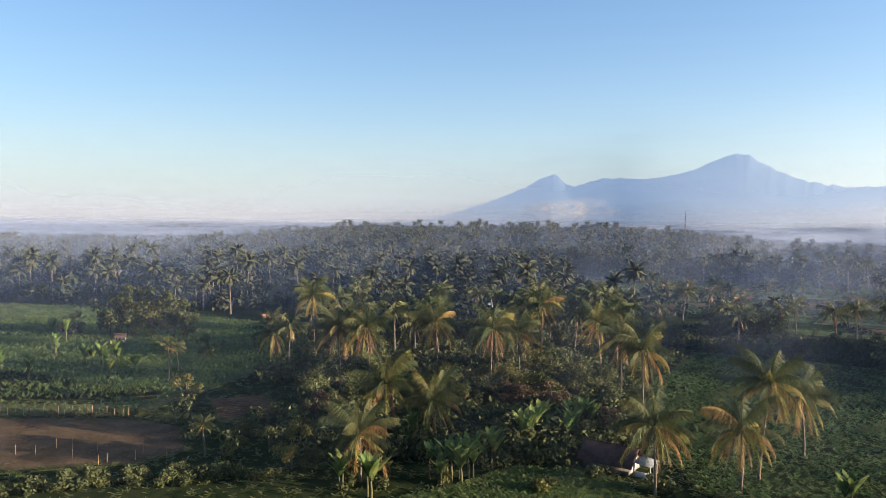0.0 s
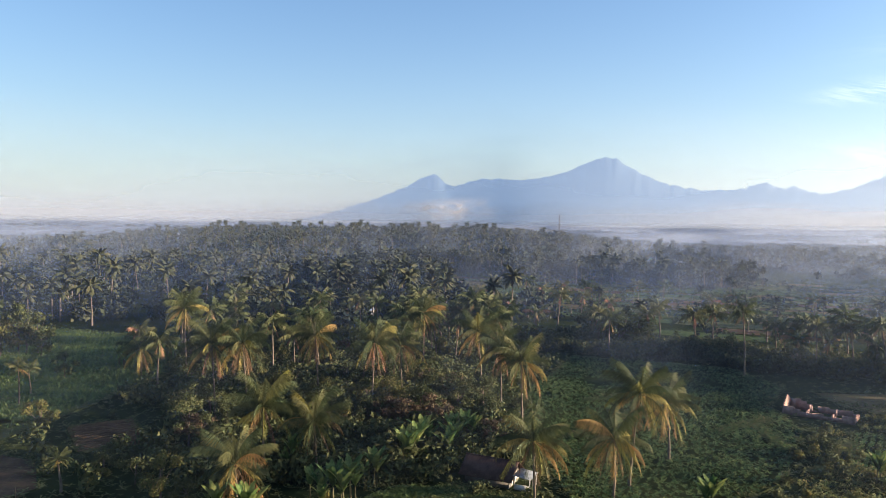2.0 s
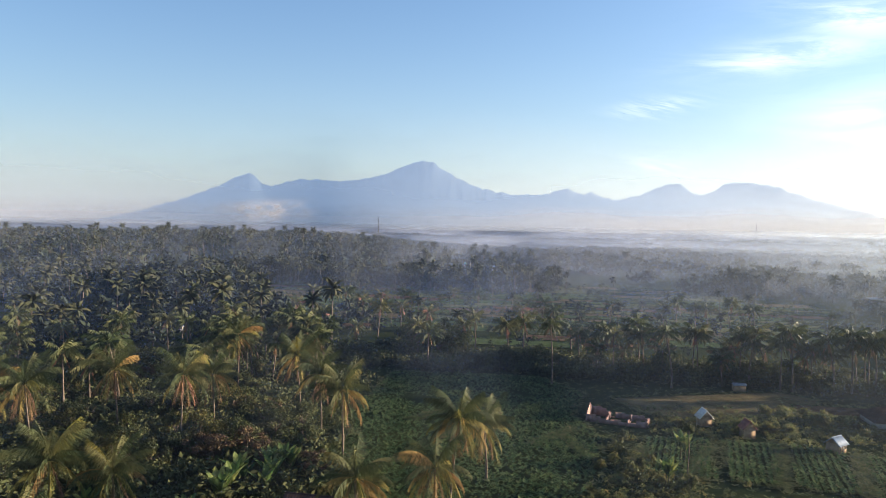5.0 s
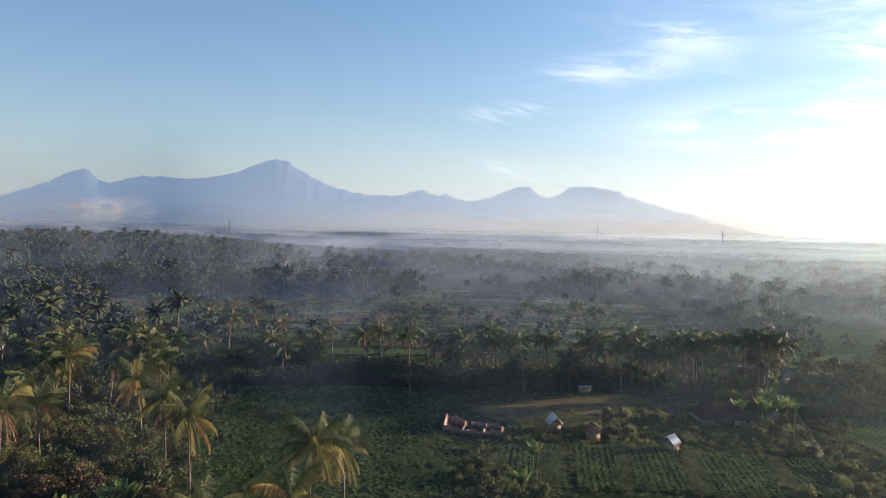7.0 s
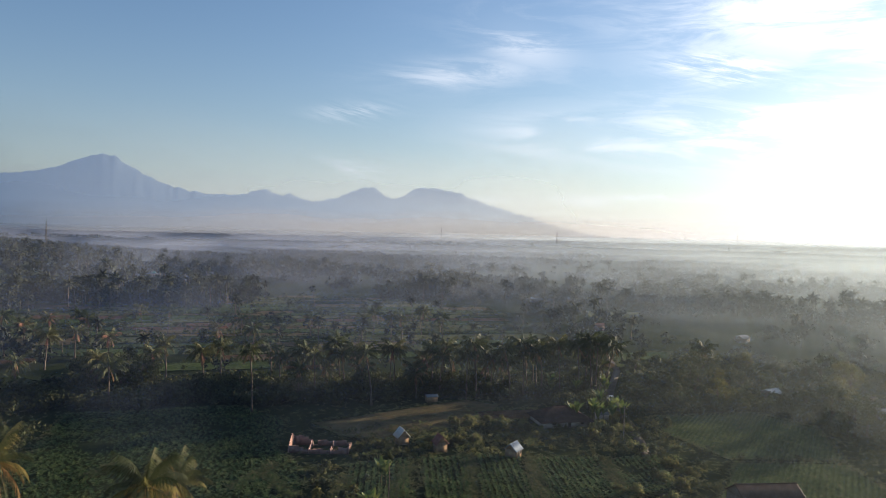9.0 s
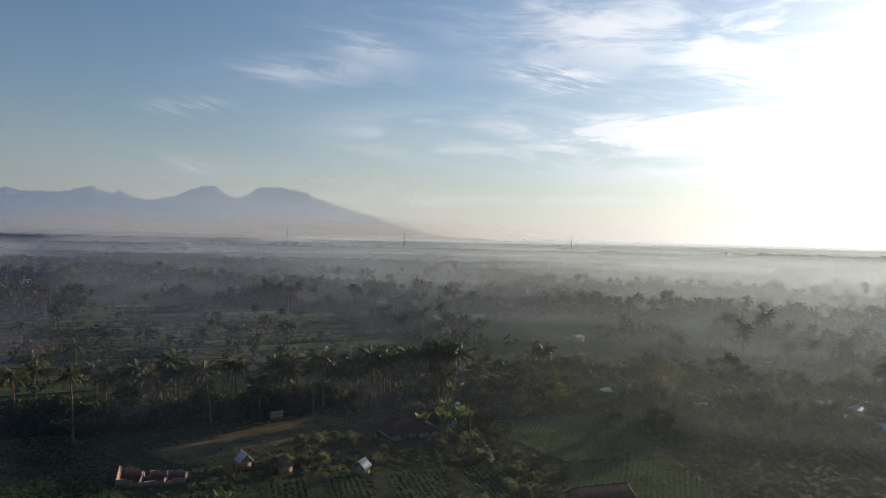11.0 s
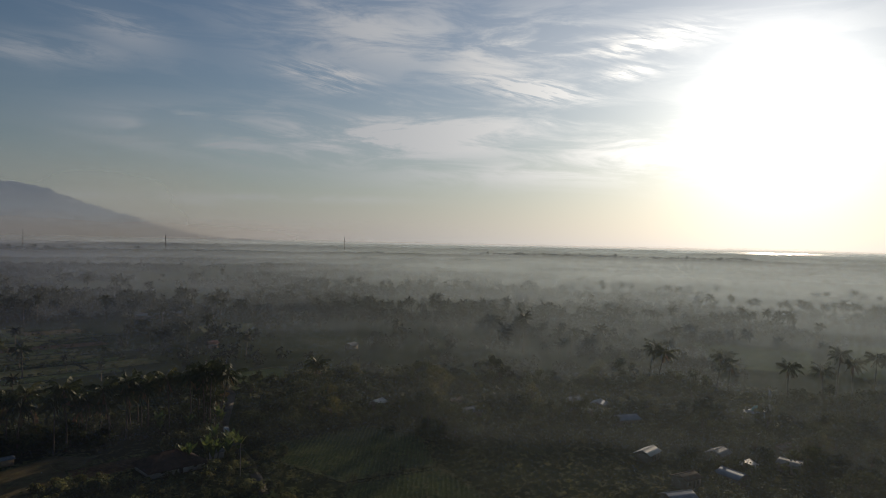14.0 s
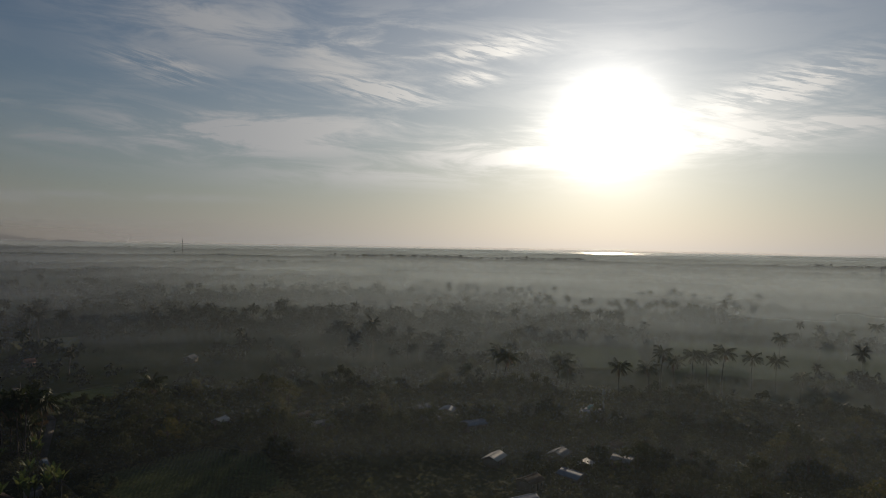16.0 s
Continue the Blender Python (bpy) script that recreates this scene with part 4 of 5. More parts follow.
# ---- crops ----
def plant_template(r, leaves, height, reach, width, bent=True):
    sh = Shape()
    for k in range(leaves):
        a = k * 2.4 + r.uniform(-.4, .4)
        d, n = Vector((math.cos(a), math.sin(a), 0)), Vector((-math.sin(a), math.cos(a), 0))
        z0 = height * r.uniform(0.15, 0.6)
        b, m, t = Vector((0, 0, z0)), d * reach * 0.55 + Vector((0, 0, z0 + height * 0.4)), d * reach * r.uniform(.8, 1.1) + Vector((0, 0, z0 + height * r.uniform(0, .3)))
        w = n * width
        if not bent:
            sh.add([b - w * .3, b + w * .3, t + w, t - w], [(0, 1, 2, 3)])
            continue
        sh.add([b - w * .3, b + w * .3, m + w, m - w], [(0, 1, 2, 3)])
        sh.add([m - w, m + w, t + w * .2, t - w * .2], [(0, 1, 2, 3)])
    return sh.arrays()


r = random.Random(5)
LEAFY = [plant_template(r, 9, 0.75, 0.42, 0.085, False) for _ in range(4)]
CORN = [plant_template(r, 6, 1.5, 0.75, 0.07) for _ in range(4)]
TUFT = [plant_template(r, 6, 0.5, 0.45, 0.07, False) for _ in range(4)]


def crop(name, poly, templates, mat, row_gap, gap, ang, size, label, skip=0.05, uneven=0.18):
    cx, cy = np.mean([p[0] for p in poly]), np.mean([p[1] for p in poly])
    reach = max(math.hypot(p[0] - cx, p[1] - cy) for p in poly) + 2
    a, b = np.meshgrid(np.arange(-reach, reach, gap), np.arange(-reach, reach, row_gap))
    a, b = a.ravel() + nrng.normal(0, gap * uneven, a.size), b.ravel() + nrng.normal(0, row_gap * uneven * 0.5, b.size)
    x, y = cx + a * math.cos(ang) - b * math.sin(ang), cy + a * math.sin(ang) + b * math.cos(ang)
    patch = np.array([noise.noise((p * 0.06, q * 0.06, 2.0)) for p, q in zip(x, y)])
    ok = inside(poly, x, y) & (nrng.random(x.size) > skip) & (patch > -0.62)
    x, y, patch = x[ok], y[ok], patch[ok]
    n = len(x)
    s = size * nrng.uniform(0.75, 1.2, n) * (1 + 0.35 * patch)
    v, q, mi = scattered(templates, x, y, terrain(x, y) + 0.04, nrng.uniform(0, 6.28, n), s, nrng.integers(0, len(templates), n))
    put(name, mesh_np(name, v, q, [mat], mi), label=label, category="crop", kind="stuff")


crop("maize_crop", LEFT_FIELD, CORN, M_CORN, 1.9, 1.35, 0.25, 1.1, "rows of green young maize in a field")
crop("maize_crop", LEFT_TERRACE, CORN, M_CORN, 1.8, 1.3, 0.12, 0.9, "shaded rows of young maize on a terrace", 0.3)
crop("leafy_crop", MAIN_CROP, LEAFY, M_CROP, 1.25, 0.75, 0.9, 1.35, "dense dark green leafy crop in the open field", 0.15, 0.55)
crop("leafy_crop", FRONT_CROP, LEAFY, M_CORN, 0.85, 0.5, 0.3, 1.2, "lush bright green vegetable leaves")
for poly in PLOTS:
    crop("leafy_crop", poly, LEAFY, M_CROP, 1.45, 0.6, 0.79, 1.45, "straight rows of leafy green crops")
crop("leafy_crop", RIGHT_FIELD, LEAFY, M_CORN, 1.3, 0.8, 0.2, 1.15, "green rows of low crop")
crop("leafy_crop", RIGHT_FIELD_B, LEAFY, M_CORN, 1.3, 0.8, 0.2, 1.15, "green rows of low crop")

# weeds and grass between the plots
n = 16000
a, d = np.radians(nrng.uniform(-42, 118, n)), nrng.uniform(90, 262, n)
x, y = d * np.sin(a), d * np.cos(a)
# and thicker along the edges of the plots
ex, ey = [], []
for poly in FIELDS[:16]:
    for (x0, y0), (x1, y1) in zip(poly, poly[1:] + poly[:1]):
        k = int(math.hypot(x1 - x0, y1 - y0) * 2.5)
        s = nrng.random(k)
        ex.append(x0 + (x1 - x0) * s + nrng.normal(0, .8, k)), ey.append(y0 + (y1 - y0) * s + nrng.normal(0, .8, k))
ex, ey = np.concatenate(ex), np.concatenate(ey)
keep = ~inside(SOIL_LEFT, x, y) & ~inside(SOIL_PLOT, x, y) & ~inside(SOIL_BY_HOUSE, x, y) & ~inside(MAIN_CROP, x, y)
x, y = np.concatenate([x[keep], ex]), np.concatenate([y[keep], ey])
n = len(x)
v, q, mi = scattered(TUFT, x, y, terrain(x, y), nrng.uniform(0, 6.28, n), nrng.uniform(0.8, 2.2, n), nrng.integers(0, 4, n))
put("grass", mesh_np("grass", v, q, [M_WEED], mi), label="rough grass and weeds between the plots", category="grass", kind="stuff")

# straw and dry weeds on the bare earth
x, y = -46 - 66 * nrng.random(6500) ** 0.7, nrng.uniform(112, 147, 6500)
keep = inside(SOIL_LEFT, x, y)
x, y = x[keep], y[keep]
v, q, mi = scattered(TUFT, x, y, terrain(x, y), nrng.uniform(0, 6.28, len(x)), nrng.uniform(0.4, 1.1, len(x)), nrng.integers(0, 4, len(x)), nrng.uniform(0.2, 0.5, len(x)))
put("straw", mesh_np("straw", v, q, [M_DRY], mi), label="dry straw and stubble on bare earth", category="straw", kind="stuff")

# undergrowth that fills the grove, the belts and the village
BUSH, FINE_BUSH = [], []
for k in range(5):
    r = random.Random(2600 + k)
    FINE_BUSH.append(leaf_cloud(r, [((r.uniform(-1, 1), r.uniform(-1, 1), r.uniform(0.4, 2.2)), r.uniform(.7, 1.2)) for _ in range(6)], 96, 0.33, 0.85).arrays())
    r = random.Random(2500 + k)
    BUSH.append(leaf_cloud(r, [((r.uniform(-1, 1), r.uniform(-1, 1), r.uniform(0.4, 2.2)), r.uniform(.7, 1.2)) for _ in range(6)], 28, 0.76, 0.85).arrays())
bx, by, bs = [], [], []
while len(bx) < 7600:
    kind_i = rng.random()
    if kind_i < 0.24:
        s = rng.random()
        x, y = 3 + rng.gauss(0, 1) * (17 + 14 * s) + rng.uniform(-5, 12), 124 + 150 * s + rng.uniform(-6, 6)
    elif kind_i < 0.40:
        s = rng.random()
        x, y = 80 + 150 * s + rng.uniform(-14, 14), 256 - 112 * s + rng.uniform(-12, 22)
    else:
        a, d = radians(rng.uniform(56, 128)), math.sqrt(rng.uniform(150 ** 2, 345 ** 2))
        x, y = d * math.sin(a), d * math.cos(a)
    if free_of(BLOCK, x, y) and not near_home(x, y, 4.2):
        close = kind_i > 0.40 and math.hypot(x, y) < 236 and math.atan2(x, y) < 1.66
        if close and rng.random() < 0.35:
            continue
        bx.append(x), by.append(y), bs.append(rng.uniform(0.8, 2.1) if kind_i < 0.24 else rng.uniform(0.3, 0.8) if close else rng.uniform(0.6, 2.0))
bx, by, bs = np.array(bx), np.array(by), np.array(bs)
v, q, mi = scattered(BUSH + FINE_BUSH, bx, by, terrain(bx, by) - 0.1, nrng.uniform(0, 6.28, len(bx)), bs, nrng.integers(0, 5, len(bx)) + np.where(np.hypot(bx, by) < 275, 5, 0))
put("undergrowth", mesh_np("undergrowth", v, q, [M_LEAF], mi), label="dense dark undergrowth between palms and houses", category="undergrowth", kind="stuff")

# scrub round the plots, the huts and the lane
SCRUB = []
for k in range(5):
    r = random.Random(2700 + k)
    SCRUB.append(leaf_cloud(r, [((r.uniform(-.9, .9), r.uniform(-.9, .9), r.uniform(0.2, 1.1)), r.uniform(.4, .75)) for _ in range(6)], 66, 0.21, 0.85).arrays())
for name_i, mat, count, label in (("scrub", M_LEAF_OLIVE, 700, "sunlit olive scrub round the plots and huts"), ("scrub", M_WEED, 800, "rank yellow-green weeds along plots and lane"), ("scrub", M_LEAF, 500, "low dark green scrub between the plots")):
    sx, sy = [], []
    while len(sx) < count:
        kind_i = rng.random()
        if kind_i < 0.45:
            s = rng.random()
            x, y = 122 + 76 * s + rng.gauss(0, 5), 146 - 42 * s + rng.gauss(0, 7)
        elif kind_i < 0.7:
            s = rng.random()
            x, y = 50 + 62 * s + rng.gauss(0, 6), 88 + 40 * s * s + rng.gauss(0, 6)
        elif kind_i < 0.85:
            (x0, y0), (x1, y1) = rng.choice(list(zip(ROAD[2:9], ROAD[3:10])))
            s = rng.random()
            x, y = x0 + (x1 - x0) * s + rng.gauss(0, 5), y0 + (y1 - y0) * s + rng.gauss(0, 5)
        else:
            a, d = radians(rng.uniform(62, 112)), rng.uniform(140, 235)
            x, y = d * math.sin(a), d * math.cos(a)
        if free_of([MAIN_CROP, FRONT_CROP, SOIL_BY_HOUSE, RIGHT_FIELD, RIGHT_FIELD_B, BLOCK[-1]] + PLOTS, x, y) and not near_home(x, y, 6) and math.hypot(x - 183, y - 118) > 12 and math.hypot(x - 134, y - 138) > 4.5 and math.hypot(x - 138, y - 128) > 4.5 and math.hypot(x - 148, y - 112) > 4.5:
            sx.append(x), sy.append(y)
    sx, sy = np.array(sx), np.array(sy)
    v, q, mi = scattered(SCRUB, sx, sy, terrain(sx, sy) - 0.1, nrng.uniform(0, 6.28, count), nrng.uniform(0.4, 1.15, count), nrng.integers(0, 5, count))
    put(name_i, mesh_np(name_i, v, q, [mat], mi), label=label, category="scrub", kind="stuff")

# bushes, hedges and crops of the terraces
tx, ty, cx, cy = [], [], [], []
for mat, poly in FAR_PLOTS[3:]:
    for (x0, y0), (x1, y1) in zip(poly, poly[1:] + poly[:1]):
        for _ in range(int(math.hypot(x1 - x0, y1 - y0) / 3.6)):
            if rng.random() < 0.8:
                k = rng.random()
                tx.append(x0 + (x1 - x0) * k + rng.gauss(0, .9)), ty.append(y0 + (y1 - y0) * k + rng.gauss(0, .9))
    if mat is not M_DRY:
        (x0, y0), (x1, y1), (x2, y2), (x3, y3) = poly
        for _ in range(120 if mat is not M_SOIL else 40):
            s, k = rng.random(), round(rng.random() * 9) / 9
            cx.append((x0 + (x1 - x0) * s) * (1 - k) + (x3 + (x2 - x3) * s) * k), cy.append((y0 + (y1 - y0) * s) * (1 - k) + (y3 + (y2 - y3) * s) * k)
tx, ty, cx, cy = (np.array(k) for k in (tx, ty, cx, cy))
n = len(tx)
v, q, mi = scattered(BUSH, tx, ty, terrain(tx, ty), nrng.uniform(0, 6.28, n), nrng.uniform(0.25, 1.0, n) * nrng.uniform(0.5, 1.3, n), nrng.integers(0, 5, n))
put("hedge_bushes", mesh_np("hedge_bushes", v, q, [M_LEAF], mi), label="low dark bushes along the terrace bunds", category="bushes", kind="stuff")
n = len(cx)
v, q, mi = scattered(TUFT, cx, cy, terrain(cx, cy) + .15, nrng.uniform(0, 6.28, n), nrng.uniform(1.2, 2.6, n), nrng.integers(0, 4, n))
put("terrace_crop", mesh_np("terrace_crop", v, q, [M_CORN], mi), label="low green crops in rows on the terraces", category="crop", kind="stuff")

# tall grass along the paths through the crops
px, py = [], []
for x0, y0, x1, y1 in ((52, 141, 70, 155), (70, 155, 86, 169), (85, 141, 101, 148), (66, 170, 78, 175), (88, 114, 108, 130), (99, 108, 123, 125), (92, 128, 96, 144), (116, 99, 140, 120), (128, 90, 150, 108), (142, 77, 163, 95)):
    k = int(math.hypot(x1 - x0, y1 - y0) * 14)
    s = nrng.random(k)
    px.append(x0 + (x1 - x0) * s + nrng.normal(0, .9, k)), py.append(y0 + (y1 - y0) * s + nrng.normal(0, .9, k))
px, py = np.concatenate(px), np.concatenate(py)
n = len(px)
v, q, mi = scattered(TUFT, px, py, terrain(px, py), nrng.uniform(0, 6.28, n), nrng.uniform(1.2, 2.6, n), nrng.integers(0, 4, n))
put("path_grass", mesh_np("path_grass", v, q, [M_WEED], mi), label="tall yellowish grass along the field paths", category="grass", kind="stuff")

# ---- woods beyond ----
def far_crown(seed):
    """A palm crown of arching leaves, each folded along its rib."""
    r = random.Random(seed)
    sh = Shape()
    for k in range(15):
        a, e, p = k * 2.39996 + r.uniform(-.35, .35), 1.3 - 2.0 * k / 15 + r.uniform(-.2, .2), Vector((0, 0, 0))
        d, side, ln = Vector((math.cos(a), math.sin(a), 0)), Vector((-math.sin(a), math.cos(a), 0)), r.uniform(3.6, 4.9)
        rows = []
        for i in range(4):
            w = (0.15, 0.95, 0.85, 0.1)[i] * r.uniform(.85, 1.15)
            rows.append((p - side * w * .75 - Vector((0, 0, w * .7)), p, p + side * w * .75 - Vector((0, 0, w * .7))))
            p = p + (d * math.cos(e) + Vector((0, 0, math.sin(e)))) * ln / 3
            e -= r.uniform(0.35, 0.6)
        for m, n in zip(rows[:-1], rows[1:]):
            sh.add([m[0], m[1], n[1], n[0]], [(0, 1, 2, 3)])
            sh.add([m[1], m[2], n[2], n[1]], [(0, 1, 2, 3)])
    return sh


FAR_PALM = []
for k in range(5):
    c = far_crown(70 + k)
    t, top = trunk_shape(12.0, (0.3, 1.0, -0.8, 0.5, 1.6)[k], 0.25, 0.15, 4, 3, 80 + k)
    v, q, m = c.arrays()
    sh = Shape()
    for mi in (0, 1):
        sh.add(v + np.array(top), q[m == mi], mi)
    tv, tq, tm = t.arrays()
    sh.add(tv, tq, 2)
    FAR_PALM.append(sh.arrays())
FAR_TREE, SMALL, TINY = [], [], []
for k in range(5):
    r = random.Random(2000 + k)
    lobes = broad_lobes(r, 9, 8, 8)
    v, q, m = leaf_cloud(r, lobes, 72, 1.12).arrays()
    FAR_TREE.append((v, q, m + (0, 1, 2, 0, 2)[k]))
    lobes = broad_lobes(r, 10, 9, 6)
    v, q, m = leaf_cloud(r, lobes, 24, 2.5).arrays()
    SMALL.append((v, q, m + (0, 1, 2, 0, 2)[k]))
    lobes = broad_lobes(r, 10, 9, 5)
    v, q, m = leaf_cloud(r, lobes, 9, 3.3).arrays()
    TINY.append((v, q, m + (0, 1, 2, 0, 2)[k]))
CLEAR = FIELDS + [LEFT_FIELD, OPEN_LAND, [(-120, 90), (-120, 330), (-40, 280), (0, 250), (60, 210), (70, 80)]]


def wood(name, count, d0, d1, a0, a1, templates, mats, s0, s1, label, belts=False, spread=1.0):
    u = nrng.random(count)
    a, d = np.radians(nrng.uniform(a0, a1, count)), np.sqrt(d0 ** 2 + u * (d1 ** 2 - d0 ** 2))
    x, y = d * np.sin(a), d * np.cos(a)
    keep = np.ones(count, bool)
    for poly in CLEAR:
        keep &= ~inside(poly, x, y)
    clump = np.array([noise.noise((p * 0.028, q * 0.028, 4.0)) for p, q in zip(x, y)])
    if belts:  # long rows of trees with open land between them
        patch = np.array([noise.noise((math.log(p) * 8.5, q * 4.5, 8.0)) for p, q in zip(d, a)])
        keep &= patch + 0.2 * clump > 0.09
    else:
        patch = np.array([noise.noise((p * 0.009, q * 0.009, 8.0)) for p, q in zip(x, y)])
        keep &= patch + 0.7 * clump > -0.35
    x, y = x[keep], y[keep]
    n = len(x)
    s = nrng.uniform(s0, s1, n)
    v, q, mi = scattered(templates, x, y, terrain(x, y) - 0.2, nrng.uniform(0, 6.28, n), s * spread, nrng.integers(0, len(templates), n), s * nrng.uniform(0.85, 1.2, n))
    put(name, mesh_np(name, v, q, mats, mi), label=label, category="woods", kind="stuff")


CANOPY = [M_LEAF_FAR, M_CANOPY_PALE, M_CANOPY_DARK]
PALM_MATS = [M_PALM_FAR, M_PALM_DRY, M_TRUNK]
wood("palm_wood", 430, 300, 560, -45, 22, FAR_PALM, PALM_MATS, 1.0, 1.65, "dense coconut palm wood behind the fields")
wood("palm_wood", 760, 540, 1050, -45, 30, FAR_PALM, PALM_MATS, 0.95, 1.5, "coconut palms covering a low rise")
wood("palm_wood", 1300, 400, 1000, 22, 128, FAR_PALM, PALM_MATS, 0.85, 1.45, "scattered palms standing in morning mist", True)


def belt(x0, y0, x1, y1, depth, palms, trees, label):
    """A dense strip of palms above dark trees, along a line."""
    for name_i, count, templates, mats, lo, hi in (("palm_wood", palms, FAR_PALM, PALM_MATS, 0.75, 1.35), ("broadleaf_wood", trees, FAR_TREE, CANOPY, 0.6, 1.25)):
        s, w = nrng.random(count), nrng.normal(0, 0.5, count) * depth
        l = math.hypot(x1 - x0, y1 - y0)
        bend = depth * 0.8 * np.sin(s * 5 + x0)
        x, y = x0 + (x1 - x0) * s - (y1 - y0) / l * (w + bend), y0 + (y1 - y0) * s + (x1 - x0) / l * (w + bend)
        z = nrng.uniform(lo, hi, count)
        v, q, mi = scattered(templates, x, y, terrain(x, y) - 0.2, nrng.uniform(0, 6.28, count), z, nrng.integers(0, 5, count), z * nrng.uniform(0.85, 1.2, count))
        put(name_i, mesh_np(name_i, v, q, mats, mi), label=label, category="woods", kind="stuff")


for x0, y0, x1, y1, depth, palms, trees, label in (
        (30, 572, 165, 520, 34, 130, 200, "dense palm belt beyond the terraces"), (165, 520, 330, 497, 30, 120, 200, "dense palm belt beyond the terraces"),
        (400, 440, 515, 392, 20, 55, 70, "clump of palms at the edge of terraces"), (470, 425, 560, 300, 26, 50, 120, "dark belt of trees in thin mist"),
        (548, 285, 592, 66, 26, 120, 200, "misty belt of palms and trees"), (508, 80, 570, -48, 20, 60, 90, "misty row of palms"), (520, -52, 556, -140, 22, 30, 90, "dark belt of trees in thin mist"),
        (655, -175, 690, -256, 26, 40, 90, "dark belt of trees in thin mist"), (760, 360, 800, 40, 40, 70, 240, "far belt of trees in mist")):
    belt(x0, y0, x1, y1, depth, palms, trees, label)
n = 60
a, d = np.radians(nrng.uniform(14, 60, n)), nrng.uniform(270, 560, n)
x, y = d * np.sin(a), d * np.cos(a)
keep = inside(OPEN_LAND, x, y)
x, y = x[keep], y[keep]
n = len(x)
v, q, mi = scattered(FAR_PALM, x, y, terrain(x, y) - 0.2, nrng.uniform(0, 6.28, n), nrng.uniform(0.6, 1.05, n), nrng.integers(0, 5, n))
put("palm_wood", mesh_np("palm_wood", v, q, PALM_MATS, mi), label="single palms standing about the terraces", category="woods", kind="stuff")
n = 55
a, d = np.radians(nrng.uniform(14, 60, n)), nrng.uniform(270, 560, n)
x, y = d * np.sin(a), d * np.cos(a)
keep = inside(OPEN_LAND, x, y)
x, y = x[keep], y[keep]
n = len(x)
v, q, mi = scattered(FAR_TREE, x, y, terrain(x, y) - 0.2, nrng.uniform(0, 6.28, n), nrng.uniform(0.3, 0.9, n), nrng.integers(0, 5, n))
put("broadleaf_wood", mesh_np("broadleaf_wood", v, q, CANOPY, mi), label="single dark trees about the terraces", category="woods", kind="stuff")
wood("broadleaf_wood", 2600, 290, 620, -45, 22, FAR_TREE, CANOPY, 0.6, 1.5, "dark undergrowth and trees between palms")
wood("broadleaf_wood", 3400, 330, 720, 22, 128, FAR_TREE, CANOPY, 0.5, 1.2, "dark trees between fields in mist", True)
wood("far_wood", 6500, 600, 1500, -45, 24, SMALL, CANOPY, 0.7, 1.35, "far wooded plain of mixed trees")
wood("far_wood", 25000, 680, 1600, 24, 128, SMALL, CANOPY, 0.6, 1.15, "far wooded plain under mist", True, 1.2)
wood("far_wood", 17000, 1450, 2850, -45, 128, TINY, CANOPY, 0.7, 1.2, "woods on the misty plain near the horizon", True, 2.0)


# ---- buildings ----
def slab(name, pts, thick, mat, parent, label=""):
    """A flat roof or wall panel from four corners, thickened along its normal."""
    p = [Vector(q) for q in pts]
    n = (p[1] - p[0]).cross(p[3] - p[0]).normalized() * thick
    v = p + [q + n for q in p]
    return put(name, Shape().add(v, [(0, 3, 2, 1), (4, 5, 6, 7), (0, 1, 5, 4), (1, 2, 6, 5), (2, 3, 7, 6), (3, 0, 4, 7)]).mesh(name, [mat]), parent, None, label)


def ribbed(name, pts, mat, parent, rib=0.5, label=""):
    """A sloping roof side, eave first, with ribs running down it."""
    a, b, c, d = [Vector(q) for q in pts]
    n = (b - a).cross(d - a).normalized()
    k = max(3, int((b - a).length / rib)) * 2
    v = []
    for i in range(k + 1):
        p, q, h = a.lerp(b, i / k), d.lerp(c, i / k), n * (.06 + .06 * (i % 2))
        v += [p, p + h, q, q + h]
    quads = [(0, 1, 3, 2), (4 * k, 4 * k + 2, 4 * k + 3, 4 * k + 1)]
    for i in range(k):
        j = 4 * i
        quads += [(j + 1, j + 5, j + 7, j + 3), (j, j + 2, j + 6, j + 4), (j, j + 4, j + 5, j + 1), (j + 2, j + 3, j + 7, j + 6)]
    sh = Shape().add(v, quads)
    return put(name, sh.mesh(name, [mat]), parent, None, label)


